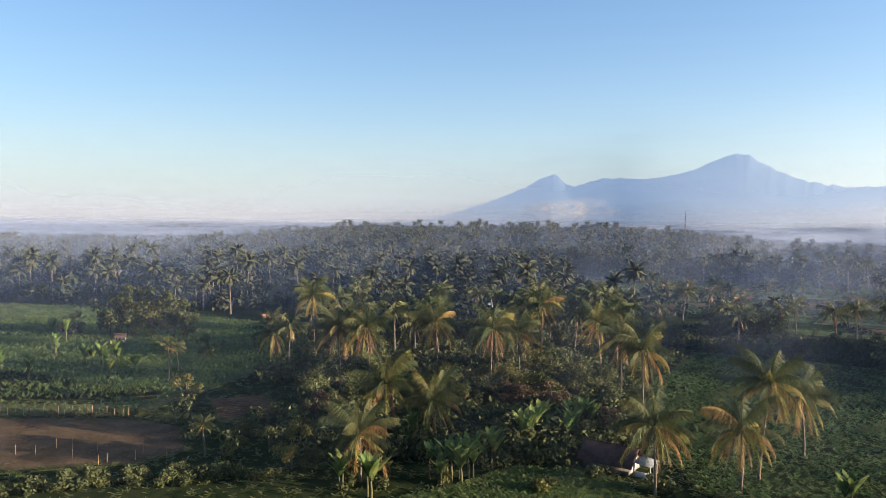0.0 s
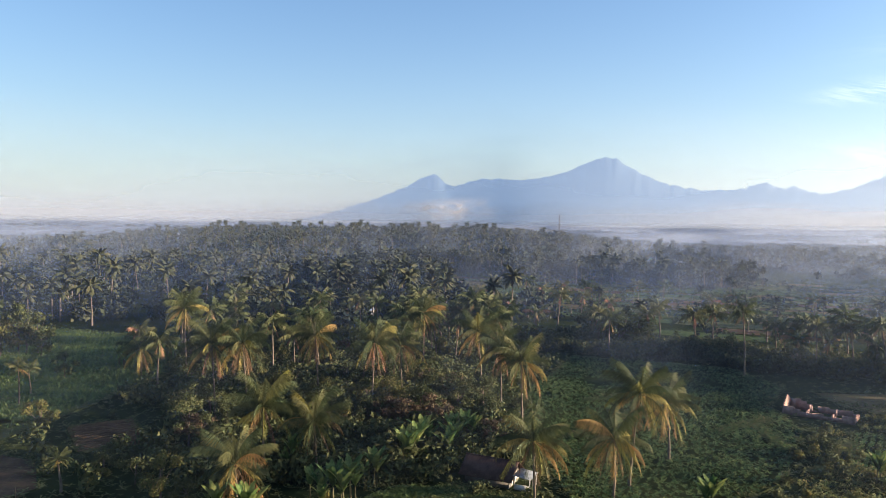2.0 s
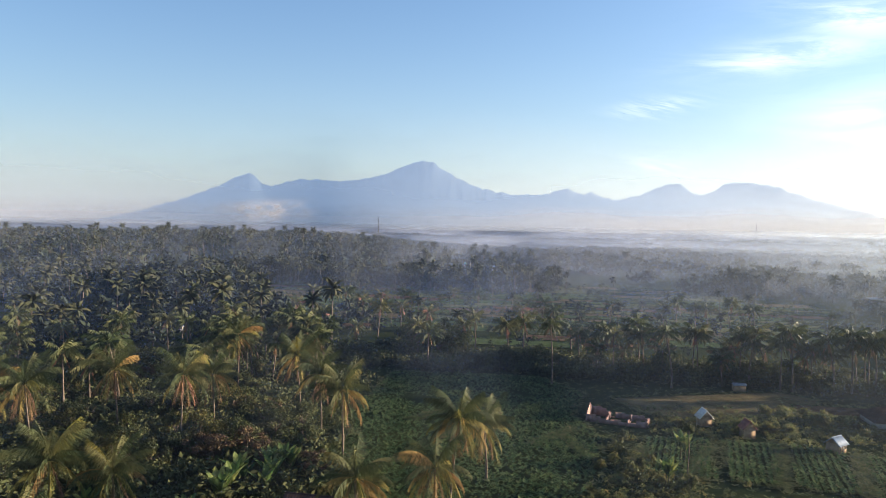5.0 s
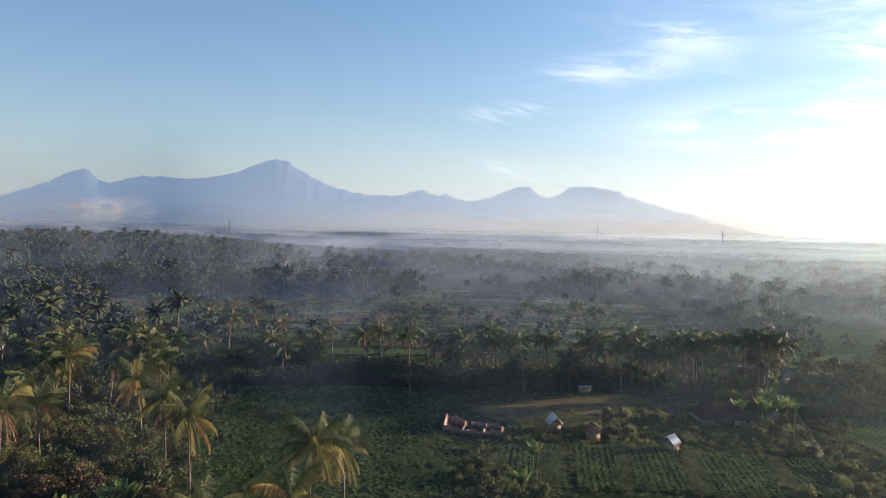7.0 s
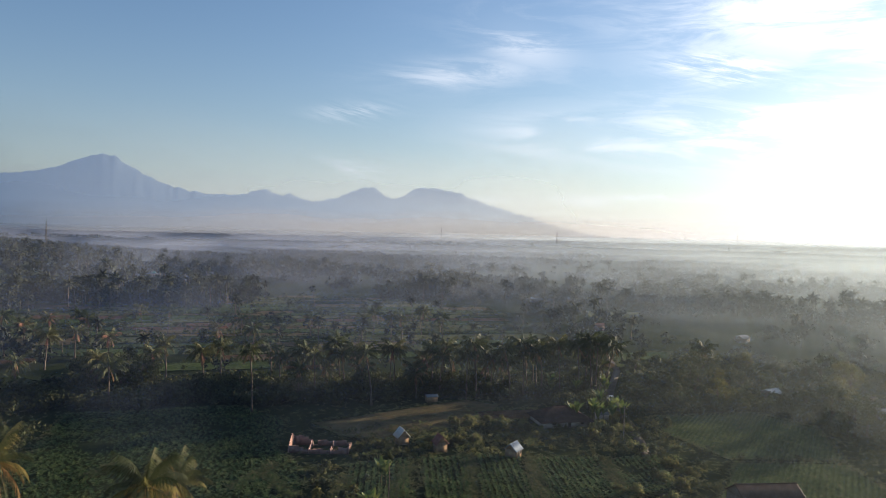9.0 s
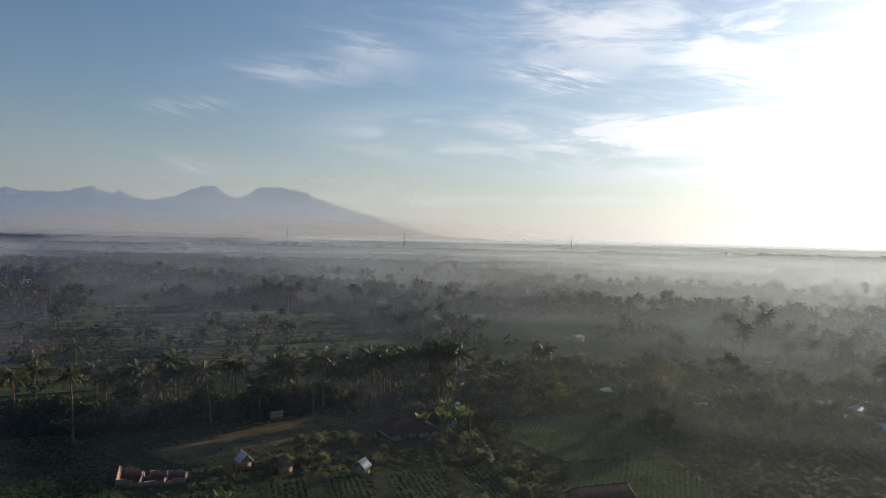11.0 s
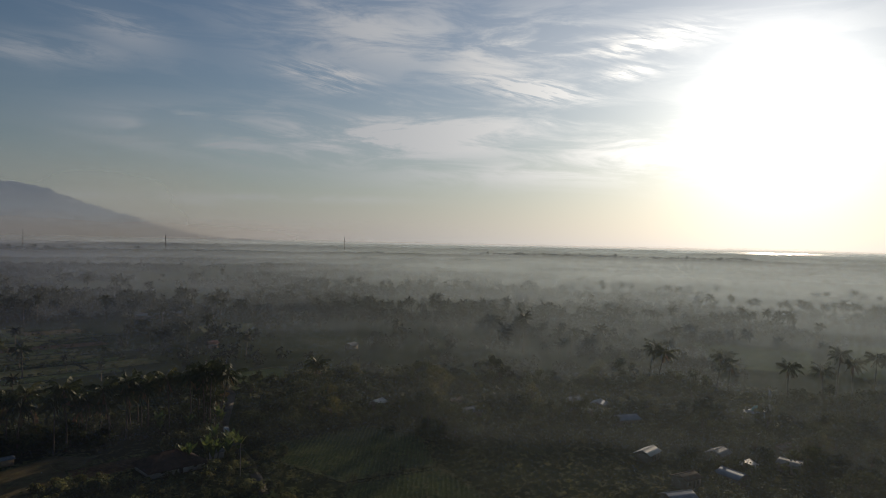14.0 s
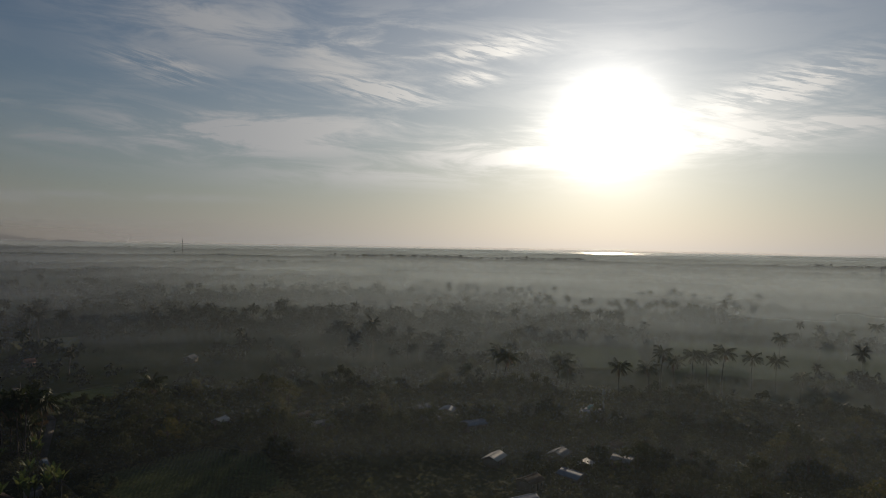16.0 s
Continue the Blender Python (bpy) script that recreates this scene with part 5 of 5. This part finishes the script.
def house(x, y, turn, w, d, h, rise, roof, wall, label, hip=False, over=0.5, openings=True, name="house", category="house", lift=0.0):
    """A house with four walls, a gable or hip roof, doors and windows."""
    thing = tagged(new(name), label, category)
    thing.matrix_basis = Matrix.Translation((x, y, tz(x, y))) @ Matrix.Rotation(radians(turn), 4, "Z")
    t = 0.15
    z0 = lift
    if lift:
        for px in (-w / 2 + .1, w / 2 - .1):
            for py in (-d / 2 + .1, d / 2 - .1):
                put("post", Shape().box((px - .06, py - .06, -.1), (px + .06, py + .06, lift)).mesh("post", [M_WOOD]), thing)
        put("floor_deck", Shape().box((-w / 2, -d / 2, lift - .1), (w / 2, d / 2, lift)).mesh("floor_deck", [M_WOOD]), thing)
    b0 = z0 if lift else -0.2
    for lo, hi in (((-w / 2, -d / 2, b0), (w / 2, -d / 2 + t, z0 + h)), ((-w / 2, d / 2 - t, b0), (w / 2, d / 2, z0 + h)),
                   ((-w / 2, -d / 2 + t, b0), (-w / 2 + t, d / 2 - t, z0 + h)), ((w / 2 - t, -d / 2 + t, b0), (w / 2, d / 2 - t, z0 + h))):
        put("wall", Shape().box(lo, hi).mesh("wall", [wall]), thing)
    e = z0 + h - over * rise / (d / 2)
    X, Y, R = w / 2 + over, d / 2 + over, z0 + h + rise
    if hip:
        k = max(0.2, w / 2 - d / 2)
        for name_i, pts in (("roof", ((-X, -Y, e), (X, -Y, e), (k, 0, R), (-k, 0, R))), ("roof", ((X, Y, e), (-X, Y, e), (-k, 0, R), (k, 0, R)))):
            ribbed(name_i, pts, roof, thing)
        ribbed("roof", ((X, -Y, e), (X, Y, e), (k, 0.02, R), (k, -0.02, R)), roof, thing)
        ribbed("roof", ((-X, Y, e), (-X, -Y, e), (-k, -0.02, R), (-k, 0.02, R)), roof, thing)
    else:
        ribbed("roof", ((-X, -Y, e), (X, -Y, e), (X, 0, R), (-X, 0, R)), roof, thing)
        ribbed("roof", ((X, Y, e), (-X, Y, e), (-X, 0, R), (X, 0, R)), roof, thing)
        for sx in (-w / 2 + .02, w / 2 - t - .02):
            v = [(sx, -d / 2 + .1, z0 + h), (sx, d / 2 - .1, z0 + h), (sx, 0.05, R - .08), (sx, -0.05, R - .08)]
            v2 = [(a + t, b, c) for a, b, c in v]
            put("gable", Shape().add(v + v2, [(0, 1, 2, 3), (7, 6, 5, 4), (0, 4, 5, 1), (1, 5, 6, 2), (2, 6, 7, 3), (3, 7, 4, 0)]).mesh("gable", [wall]), thing)
    put("ridge_cap", Shape().tube([(-(k if hip else X), 0, R + .08), ((k if hip else X), 0, R + .08)], [.13, .13], 6).mesh("ridge_cap", [roof]), thing)
    if openings:
        for px, ww, zz, hh, part_name in ((-w * .28, .9, z0 + .9, 1.0, "window"), (w * .05, .9, z0 + .02, 1.95, "door"), (w * .32, .9, z0 + .9, 1.0, "window")):
            if w > 2.5 or part_name == "door":
                o = put(part_name, Shape().box((px - ww / 2, -d / 2 - .03, zz), (px + ww / 2, -d / 2 + .01, zz + hh)).mesh(part_name, [M_DARK]), thing)
                fr = Shape()
                for lo, hi in (((px - ww / 2 - .08, zz), (px - ww / 2, zz + hh)), ((px + ww / 2, zz), (px + ww / 2 + .08, zz + hh)), ((px - ww / 2 - .08, zz + hh), (px + ww / 2 + .08, zz + hh + .08))):
                    fr.box((lo[0], -d / 2 - .05, lo[1]), (hi[0], -d / 2 + .005, hi[1]))
                put("frame", fr.mesh("frame", [M_WOOD]), o)
    return thing


# small house in the grove, with a porch of sheet metal
home = house(29.3, 120.0, -35, 8.0, 5.5, 2.0, 1.9, M_TILE, M_DIM, "small house with dark tiled roof and white gable", over=0.9, openings=False)
# pale plaster on the sunlit end only; the other walls hold shade colour
put("gable_wall", Shape().add([(4.0, -2.7, 0), (4.0, 2.7, 0), (4.0, .3, 3.6), (4.0, -.3, 3.6), (4.06, -2.7, 0), (4.06, 2.7, 0), (4.06, .3, 3.6), (4.06, -.3, 3.6)], [(0, 1, 2, 3), (7, 6, 5, 4), (0, 4, 5, 1), (1, 5, 6, 2), (2, 6, 7, 3), (3, 7, 4, 0)]).mesh("gable_wall", [M_PLASTER]), home, None, "whitewashed gable end")
put("door", Shape().box((4.04, -.5, 0), (4.1, .4, 1.95)).mesh("door", [M_DARK]), home)
slab("porch_roof", ((4.7, -2.6, 2.35), (7.9, -2.6, 2.05), (7.9, 1.6, 2.05), (4.7, 1.6, 2.35)), 0.06, M_TIN, home, "pale sheet metal porch roof")
for px, py in ((7.6, -2.3), (7.6, 1.3), (7.6, -.5), (4.9, -2.3)):
    put("porch_post", Shape().box((px - .07, py - .07, -.1), (px + .07, py + .07, 2.04)).mesh("porch_post", [M_PLASTER]), home)
put("low_wall", Shape().box((5.0, -2.4, -.1), (7.5, -2.25, .9)).mesh("low_wall", [M_PLASTER]), home)

house(-110, 240, 20, 3.2, 2.6, 2.0, 0.9, M_TILE, M_PLASTER, "small pale hut beneath tall trees", name="hut", category="hut", over=.35)
house(-137, 258, 10, 5.0, 4.0, 2.4, 1.4, M_TILE_RED, M_PLASTER, "little house with faded reddish roof in maize")
house(22, 345, 15, 4.5, 3.2, 2.2, 0.8, M_TIN_BLUE, M_PLASTER, "pale blue-roofed hut among dense palms", name="hut", category="hut", over=.4)
house(98, 368, 30, 4.0, 3.2, 2.2, 0.9, M_TILE_RED, M_PLASTER, "small pinkish field hut in terraces", name="hut", category="hut", over=.4)
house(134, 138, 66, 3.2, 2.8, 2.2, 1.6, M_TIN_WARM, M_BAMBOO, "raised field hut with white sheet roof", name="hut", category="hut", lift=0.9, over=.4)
house(138, 128, 64, 3.0, 2.8, 2.6, 1.6, M_TILE_RED, M_BAMBOO, "small hut with steep red roof", name="hut", category="hut", over=.35)
house(148, 112, 8, 3.2, 3.0, 2.3, 1.3, M_TIN_BLUE, M_BAMBOO, "small field hut with bluish metal roof", name="hut", category="hut", over=.4)
house(185, 121.5, -35, 15, 11, 2.2, 2.9, M_TILE, M_PLASTER, "broad house with dark hipped tile roof", hip=True, over=1.0)
house(196, 113.5, -35, 3.5, 2.5, 2.3, 0.4, M_TIN, M_PLASTER, "lean-to with pale metal roof", name="shed", category="shed", over=.3, openings=False)
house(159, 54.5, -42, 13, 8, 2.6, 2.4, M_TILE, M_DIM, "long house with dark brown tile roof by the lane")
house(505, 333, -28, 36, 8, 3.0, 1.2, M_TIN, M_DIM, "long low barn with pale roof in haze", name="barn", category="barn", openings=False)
house(176, 166, -30, 3.6, 2.4, 1.9, 0.4, M_TIN, M_BAMBOO, "low pale-roofed shelter under the palms", name="shed", category="shed", over=.3, openings=False)
house(383, 219, -30, 5, 4, 3.0, 1.2, M_TILE_RED, M_BRICK, "small brick house beyond the palm row")
house(404, 142, -10, 7, 5, 2.6, 1.2, M_TIN, M_DIM, "pale-roofed house in the misty trees")
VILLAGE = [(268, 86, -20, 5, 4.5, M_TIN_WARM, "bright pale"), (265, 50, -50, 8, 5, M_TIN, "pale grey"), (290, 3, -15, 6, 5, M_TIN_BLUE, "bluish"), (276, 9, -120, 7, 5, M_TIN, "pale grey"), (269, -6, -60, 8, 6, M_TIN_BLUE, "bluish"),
           (228, -10, -30, 7, 4.5, M_TIN_WARM, "bright sunlit-toned"), (212, -31, -140, 7, 5, M_TIN_BLUE, "bluish"), (233, -31, -35, 6, 5, M_TIN, "pale grey"), (191, -14, -60, 7, 5, M_TIN_BLUE, "bluish"), (227, -50, -130, 6, 5, M_TIN, "pale grey"),
           (207, -18, -45, 6, 5, M_TILE, "dark tiled"), (222, -37, -20, 4, 4, M_TIN_WARM, "bright sunlit-toned"), (294, 13, -50, 6, 5, M_TIN, "pale grey"), (250, 58, -40, 6, 5, M_TILE, "dark tiled"), (278, 58, -25, 7, 5, M_TILE, "dark tiled"), (243, -52, -45, 8, 6, M_TILE, "dark tiled")]
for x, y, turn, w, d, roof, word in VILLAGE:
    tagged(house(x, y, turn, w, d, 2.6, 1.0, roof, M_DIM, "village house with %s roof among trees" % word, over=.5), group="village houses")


def stepped_wall(name, x0, y0, x1, y1, heights, parent):
    """An unfinished brick wall with an uneven top."""
    sh = Shape()
    l = math.hypot(x1 - x0, y1 - y0)
    m = Matrix.Translation((x0, y0, 0)) @ Matrix.Rotation(math.atan2(y1 - y0, x1 - x0), 4, "Z")
    k = len(heights)
    for i, h in enumerate(heights):
        a, b, h = l * i / k, l * (i + 1) / k, max(h, 0.15)
        sh.add([m @ Vector(p) for p in ((a, -.1, -.2), (b, -.1, -.2), (b, .1, -.2), (a, .1, -.2), (a, -.1, h), (b, -.1, h), (b, .1, h), (a, .1, h))],
               [(0, 3, 2, 1), (4, 5, 6, 7), (0, 1, 5, 4), (2, 3, 7, 6)] + ([(3, 0, 4, 7)] if i == 0 else []) + ([(1, 2, 6, 5)] if i == k - 1 else []))
        if i:
            last = heights[i - 1] if heights[i - 1] > 0 else 0.15
            sh.add([m @ Vector(p) for p in ((a, -.1, last), (a, .1, last), (a, .1, h), (a, -.1, h))], [(0, 1, 2, 3)])
    bm = bmesh.new()
    bm.from_mesh(sh.mesh(name, [M_BRICK]))
    bmesh.ops.remove_doubles(bm, verts=bm.verts[:], dist=0.001)
    me = bpy.data.meshes.new(name)
    bm.to_mesh(me)
    bm.free()
    me.materials.append(M_BRICK)
    put(name, me, parent)


ruin = tagged(new("brick_ruin"), "unfinished roofless red brick house with stepped walls", "ruin")
ruin.matrix_basis = Matrix.Translation((117, 150.5, 0)) @ Matrix.Rotation(radians(-48), 4, "Z")
stepped_wall("wall", -7.5, -3.5, 7.5, -3.5, (1.9, 2.0, 1.6, 1.1, 1.0, 1.2, 1.3, 0.9, 0.8, 1.0, 1.7, 1.6), ruin)
stepped_wall("wall", -7.5, 3.5, 7.5, 3.5, (2.4, 2.6, 2.2, 1.6, 0, 1.4, 1.5, 1.2, 1.2, 1.3, 1.4, 0.8), ruin)
stepped_wall("wall", -7.5, -3.5, -7.5, 3.5, (2.0, 2.5, 3.0, 3.5, 3.9, 3.5, 3.0, 2.5), ruin)
stepped_wall("wall", -2.5, -3.5, -2.5, 3.5, (1.4, 1.2, 1.3, 2.1, 1.9, 1.2), ruin)
stepped_wall("wall", 3.0, -3.5, 3.0, 3.5, (1.2, 1.3, 0, 0, 1.7, 1.4), ruin)
stepped_wall("wall", 7.5, -3.5, 7.5, 3.5, (1.5, 1.4, 1.7, 1.6, 1.1, 0.9), ruin)
for px in (-7.5, -2.5, 3.0, 7.5):
    put("pillar", Shape().box((px - .16, -3.66, -.2), (px + .16, -3.34, 1.4 + .4 * math.sin(px))).mesh("pillar", [M_BRICK]), ruin)


def dome(radius, z, rings=6, sides=14):
    return Shape().tube([(0, 0, z + radius * math.sin(a)) for a in np.linspace(0, 1.55, rings)], [radius * math.cos(a) for a in np.linspace(0, 1.55, rings)], sides)


def mosque(x, y, s, label):
    thing = tagged(new("mosque"), label, "mosque")
    thing.matrix_basis = Matrix.Translation((x, y, tz(x, y))) @ Matrix.Rotation(radians(-20), 4, "Z") @ Matrix.Diagonal((s, s, s, 1))
    put("wall", Shape().box((-6, -6, -.3), (6, 6, 4.2)).mesh("wall", [M_PLASTER]), thing)
    put("roof", Shape().box((-6.6, -6.6, 4.2), (6.6, 6.6, 4.5)).box((-4, -4, 4.5), (4, 4, 5.6)).mesh("roof", [M_TIN_BLUE]), thing)
    put("dome", dome(2.6, 5.6).mesh("dome", [M_TEAL], True), thing)
    put("finial", Shape().tube([(0, 0, 8.1), (0, 0, 9.4)], [.1, .03], 5).mesh("finial", [M_STEEL]), thing)
    for k in range(4):
        put("window", Shape().box((-4.8 + k * 2.8, -6.05, 1.2), (-3.6 + k * 2.8, -5.98, 3.2)).mesh("window", [M_DARK]), thing)
    put("minaret", Shape().tube([(7.5, -5, -.3), (7.5, -5, 13), (7.5, -5, 13.4), (7.5, -5, 15.5)], [.8, .7, 1.0, .05], 8).mesh("minaret", [M_PLASTER]), thing)


mosque(286, -54, 0.75, "village mosque with small teal dome, hazy")
mosque(800 * math.sin(radians(26)), 800 * math.cos(radians(26)), 0.7, "far white mosque with dome and minaret")


def lattice_mast(x, y, h, w, label, name="radio_mast"):
    thing = tagged(new(name), label, "mast")
    thing.location = (x, y, tz(x, y))
    for k in range(4):
        a = k * math.pi / 2
        put("leg", Shape().tube([(math.cos(a) * w, math.sin(a) * w, -1), (math.cos(a) * w * .35, math.sin(a) * w * .35, h)], [w * .22, w * .16], 5).mesh("leg", [M_STEEL]), thing)
    for k in range(10):
        z0, z1 = h * k / 10, h * (k + 1) / 10
        s0, s1 = w * (1 - .65 * k / 10), w * (1 - .65 * (k + 1) / 10)
        sh = Shape()
        for j in range(4):
            a, b = j * math.pi / 2, (j + 1) * math.pi / 2
            sh.tube([(math.cos(a) * s0, math.sin(a) * s0, z0), (math.cos(b) * s1, math.sin(b) * s1, z1)], [w * .1, w * .1], 4)
        put("brace", sh.mesh("brace", [M_STEEL]), thing)
    put("antenna", Shape().tube([(0, 0, h * .9), (0, 0, h * 1.06)], [w * .3, w * .1], 6).mesh("antenna", [M_STEEL]), thing)


def far(a, d):
    return d * math.sin(radians(a)), d * math.cos(radians(a))


lattice_mast(*far(18.95, 1140), 43, 1.3, "thin tall radio mast rising from far woods")
lattice_mast(*far(57.37, 2400), 50, 2.4, "dark stout telecom tower in bright haze")
lattice_mast(*far(70.8, 2300), 56, 0.9, "thin mast faint in bright haze")
lattice_mast(*far(48.1, 2400), 58, 1.6, "thin mast faint in haze")
lattice_mast(*far(122.5, 1300), 44, 1.6, "thin mast above misty woods")
for a, d, w, l in ((-11.3, 1040, 26, 10), (-17.5, 620, 14, 8), (-24.5, 560, 16, 8), (10.3, 1400, 22, 12), (12.2, 1450, 8, 8), (24.5, 730, 8, 6), (28.5, 760, 9, 6), (30.0, 800, 8, 6)):
    hx, hy = far(a, d)
    tagged(house(hx, hy, -a, w, l, 9.0 if d > 900 else 4.0, 2.0, M_TIN, M_PLASTER, "pale building half hidden in far woods", over=.6), group="buildings far off")

# ---- poles, wires, stakes ----
POLES = [(300, 176), (262, 147), (226, 134), (206, 120), (184, 100)]
for x, y in POLES:
    thing = tagged(new("utility_pole"), "grey weathered utility pole beside the lane", "pole", "poles along the lane")
    thing.location = (x, y, 0)
    put("post", Shape().tube([(0, 0, -.3), (0, 0, 9)], [.14, .09], 7).mesh("post", [M_WOOD]), thing)
    put("crossarm", Shape().box((-.06, -.9, 8.4), (.06, .9, 8.55)).mesh("crossarm", [M_STEEL]), thing)
wires = Shape()
for (x0, y0), (x1, y1) in zip(POLES[:-1], POLES[1:]):
    for off in (-.8, 0, .8):
        s = np.linspace(0, 1, 9)
        wires.tube([(x0 + (x1 - x0) * k, y0 + (y1 - y0) * k + off, 8.6 - 1.1 * 4 * k * (1 - k)) for k in s], [0.035] * 9, 4)
put("overhead_cables", wires.mesh("overhead_cables", [M_WIRE]), label="sagging overhead cables strung between the poles", category="cable")
stake_mesh = Shape().tube([(0, 0, -.2), (0.03, 0, 1.9)], [.05, .04], 5).mesh("fence_stake", [M_BAMBOO])
for x, y in ((-75, 123), (-71.5, 123), (-70, 127), (-67, 127), (-58, 118), (-53, 121), (-57, 119), (-53, 124), (-64, 121), (-80, 124), (-48, 122), (-62, 126)):
    put("fence_stake", stake_mesh, None, Matrix.Translation((x, y, 0)) @ Matrix.Rotation(rng.uniform(-.06, .06), 4, "X"), "thin pale bamboo stake set in bare earth", "stake", "stakes in the bare field")
for k in range(26):
    put("fence_stake", stake_mesh, None, Matrix.Translation((-104 + k * 1.5 + rng.uniform(-.3, .3), 148.4 + rng.uniform(-.4, .4), 0)) @ Matrix.Diagonal((1.3, 1.3, rng.uniform(.8, 1.3), 1)), "dry bamboo stake along a terrace edge", "stake", "stakes in the bare field")
slim = tagged(new("slender_tree"), "tall thin tree with small leafy tuft above crops", "tree")
slim.location = (104, 112, 0)
put("trunk", Shape().tube([(0, 0, -.2), (0.3, 0, 5.5), (0.2, .2, 10)], [.12, .10, .06], 6).mesh("trunk", [M_BARK], True), slim)
put("crown", leaf_cloud(random.Random(31), [((0.2, .2, 10.2), .9), ((-.3, .4, 9.7), .7), ((.6, -.2, 9.6), .7)], 260, 0.3).mesh("crown", [M_LEAF]), slim)

# ---- a van parked on the lane ----
M_VAN = surface("white_van_paint", (0.50, 0.50, 0.50), (0.62, 0.62, 0.61), 1.0, 0.4, spec=0.4)
M_RUBBER = surface("tyre_rubber", (0.015, 0.015, 0.015), (0.03, 0.03, 0.03), 0.5, 0.9)
M_GLASS = surface("tinted_glass", (0.02, 0.025, 0.03), (0.03, 0.035, 0.04), 1.0, 0.1, spec=0.5)
van = tagged(new("van"), "small white van parked on the village lane", "van")
van.matrix_basis = Matrix.Translation((222, 124.4, 0.06)) @ Matrix.Rotation(math.atan2(12, 17), 4, "Z")
profile = [(-1.9, 0.35), (1.75, 0.35), (1.9, 0.6), (1.85, 0.95), (1.1, 1.15), (0.6, 1.8), (-1.7, 1.85), (-1.9, 1.5)]
bm = bmesh.new()
rings = [[bm.verts.new((px, side * (0.78 if pz < 1.2 else 0.68), pz)) for px, pz in profile] for side in (-1, 1)]
bm.faces.new(rings[0])
bm.faces.new(rings[1][::-1])
for k in range(len(profile)):
    bm.faces.new((rings[0][k], rings[1][k], rings[1][(k + 1) % 8], rings[0][(k + 1) % 8]))
bmesh.ops.recalc_face_normals(bm, faces=bm.faces[:])
bmesh.ops.bevel(bm, geom=bm.edges[:], offset=0.06, segments=2, affect="EDGES")
me = bpy.data.meshes.new("body")
bm.to_mesh(me)
bm.free()
me.materials.append(M_VAN)
put("body", me, van)
slab("windscreen", ((1.13, -0.6, 1.22), (1.13, 0.6, 1.22), (0.66, 0.55, 1.76), (0.66, -0.55, 1.76)), 0.02, M_GLASS, van)
slab("rear_window", ((-1.9, 0.55, 1.25), (-1.9, -0.55, 1.25), (-1.8, -0.52, 1.7), (-1.8, 0.52, 1.7)), 0.02, M_GLASS, van)
for side in (-1, 1):
    put("side_window", Shape().box((-1.4, side * 0.745 - 0.015, 1.25), (0.5, side * 0.745 + 0.015, 1.68)).mesh("side_window", [M_GLASS]), van)
    for px in (-1.2, 1.2):
        wheel = put("wheel", Shape().tube([(px, side * 0.62, 0.3), (px, side * 0.82, 0.3)], [0.3, 0.3], 16).mesh("wheel", [M_RUBBER]), van)
        put("rim", Shape().tube([(px, side * 0.79, 0.3), (px, side * 0.83, 0.3), (px, side * 0.835, 0.3)], [0.17, 0.17, 0.01], 12).mesh("rim", [M_STEEL]), wheel)
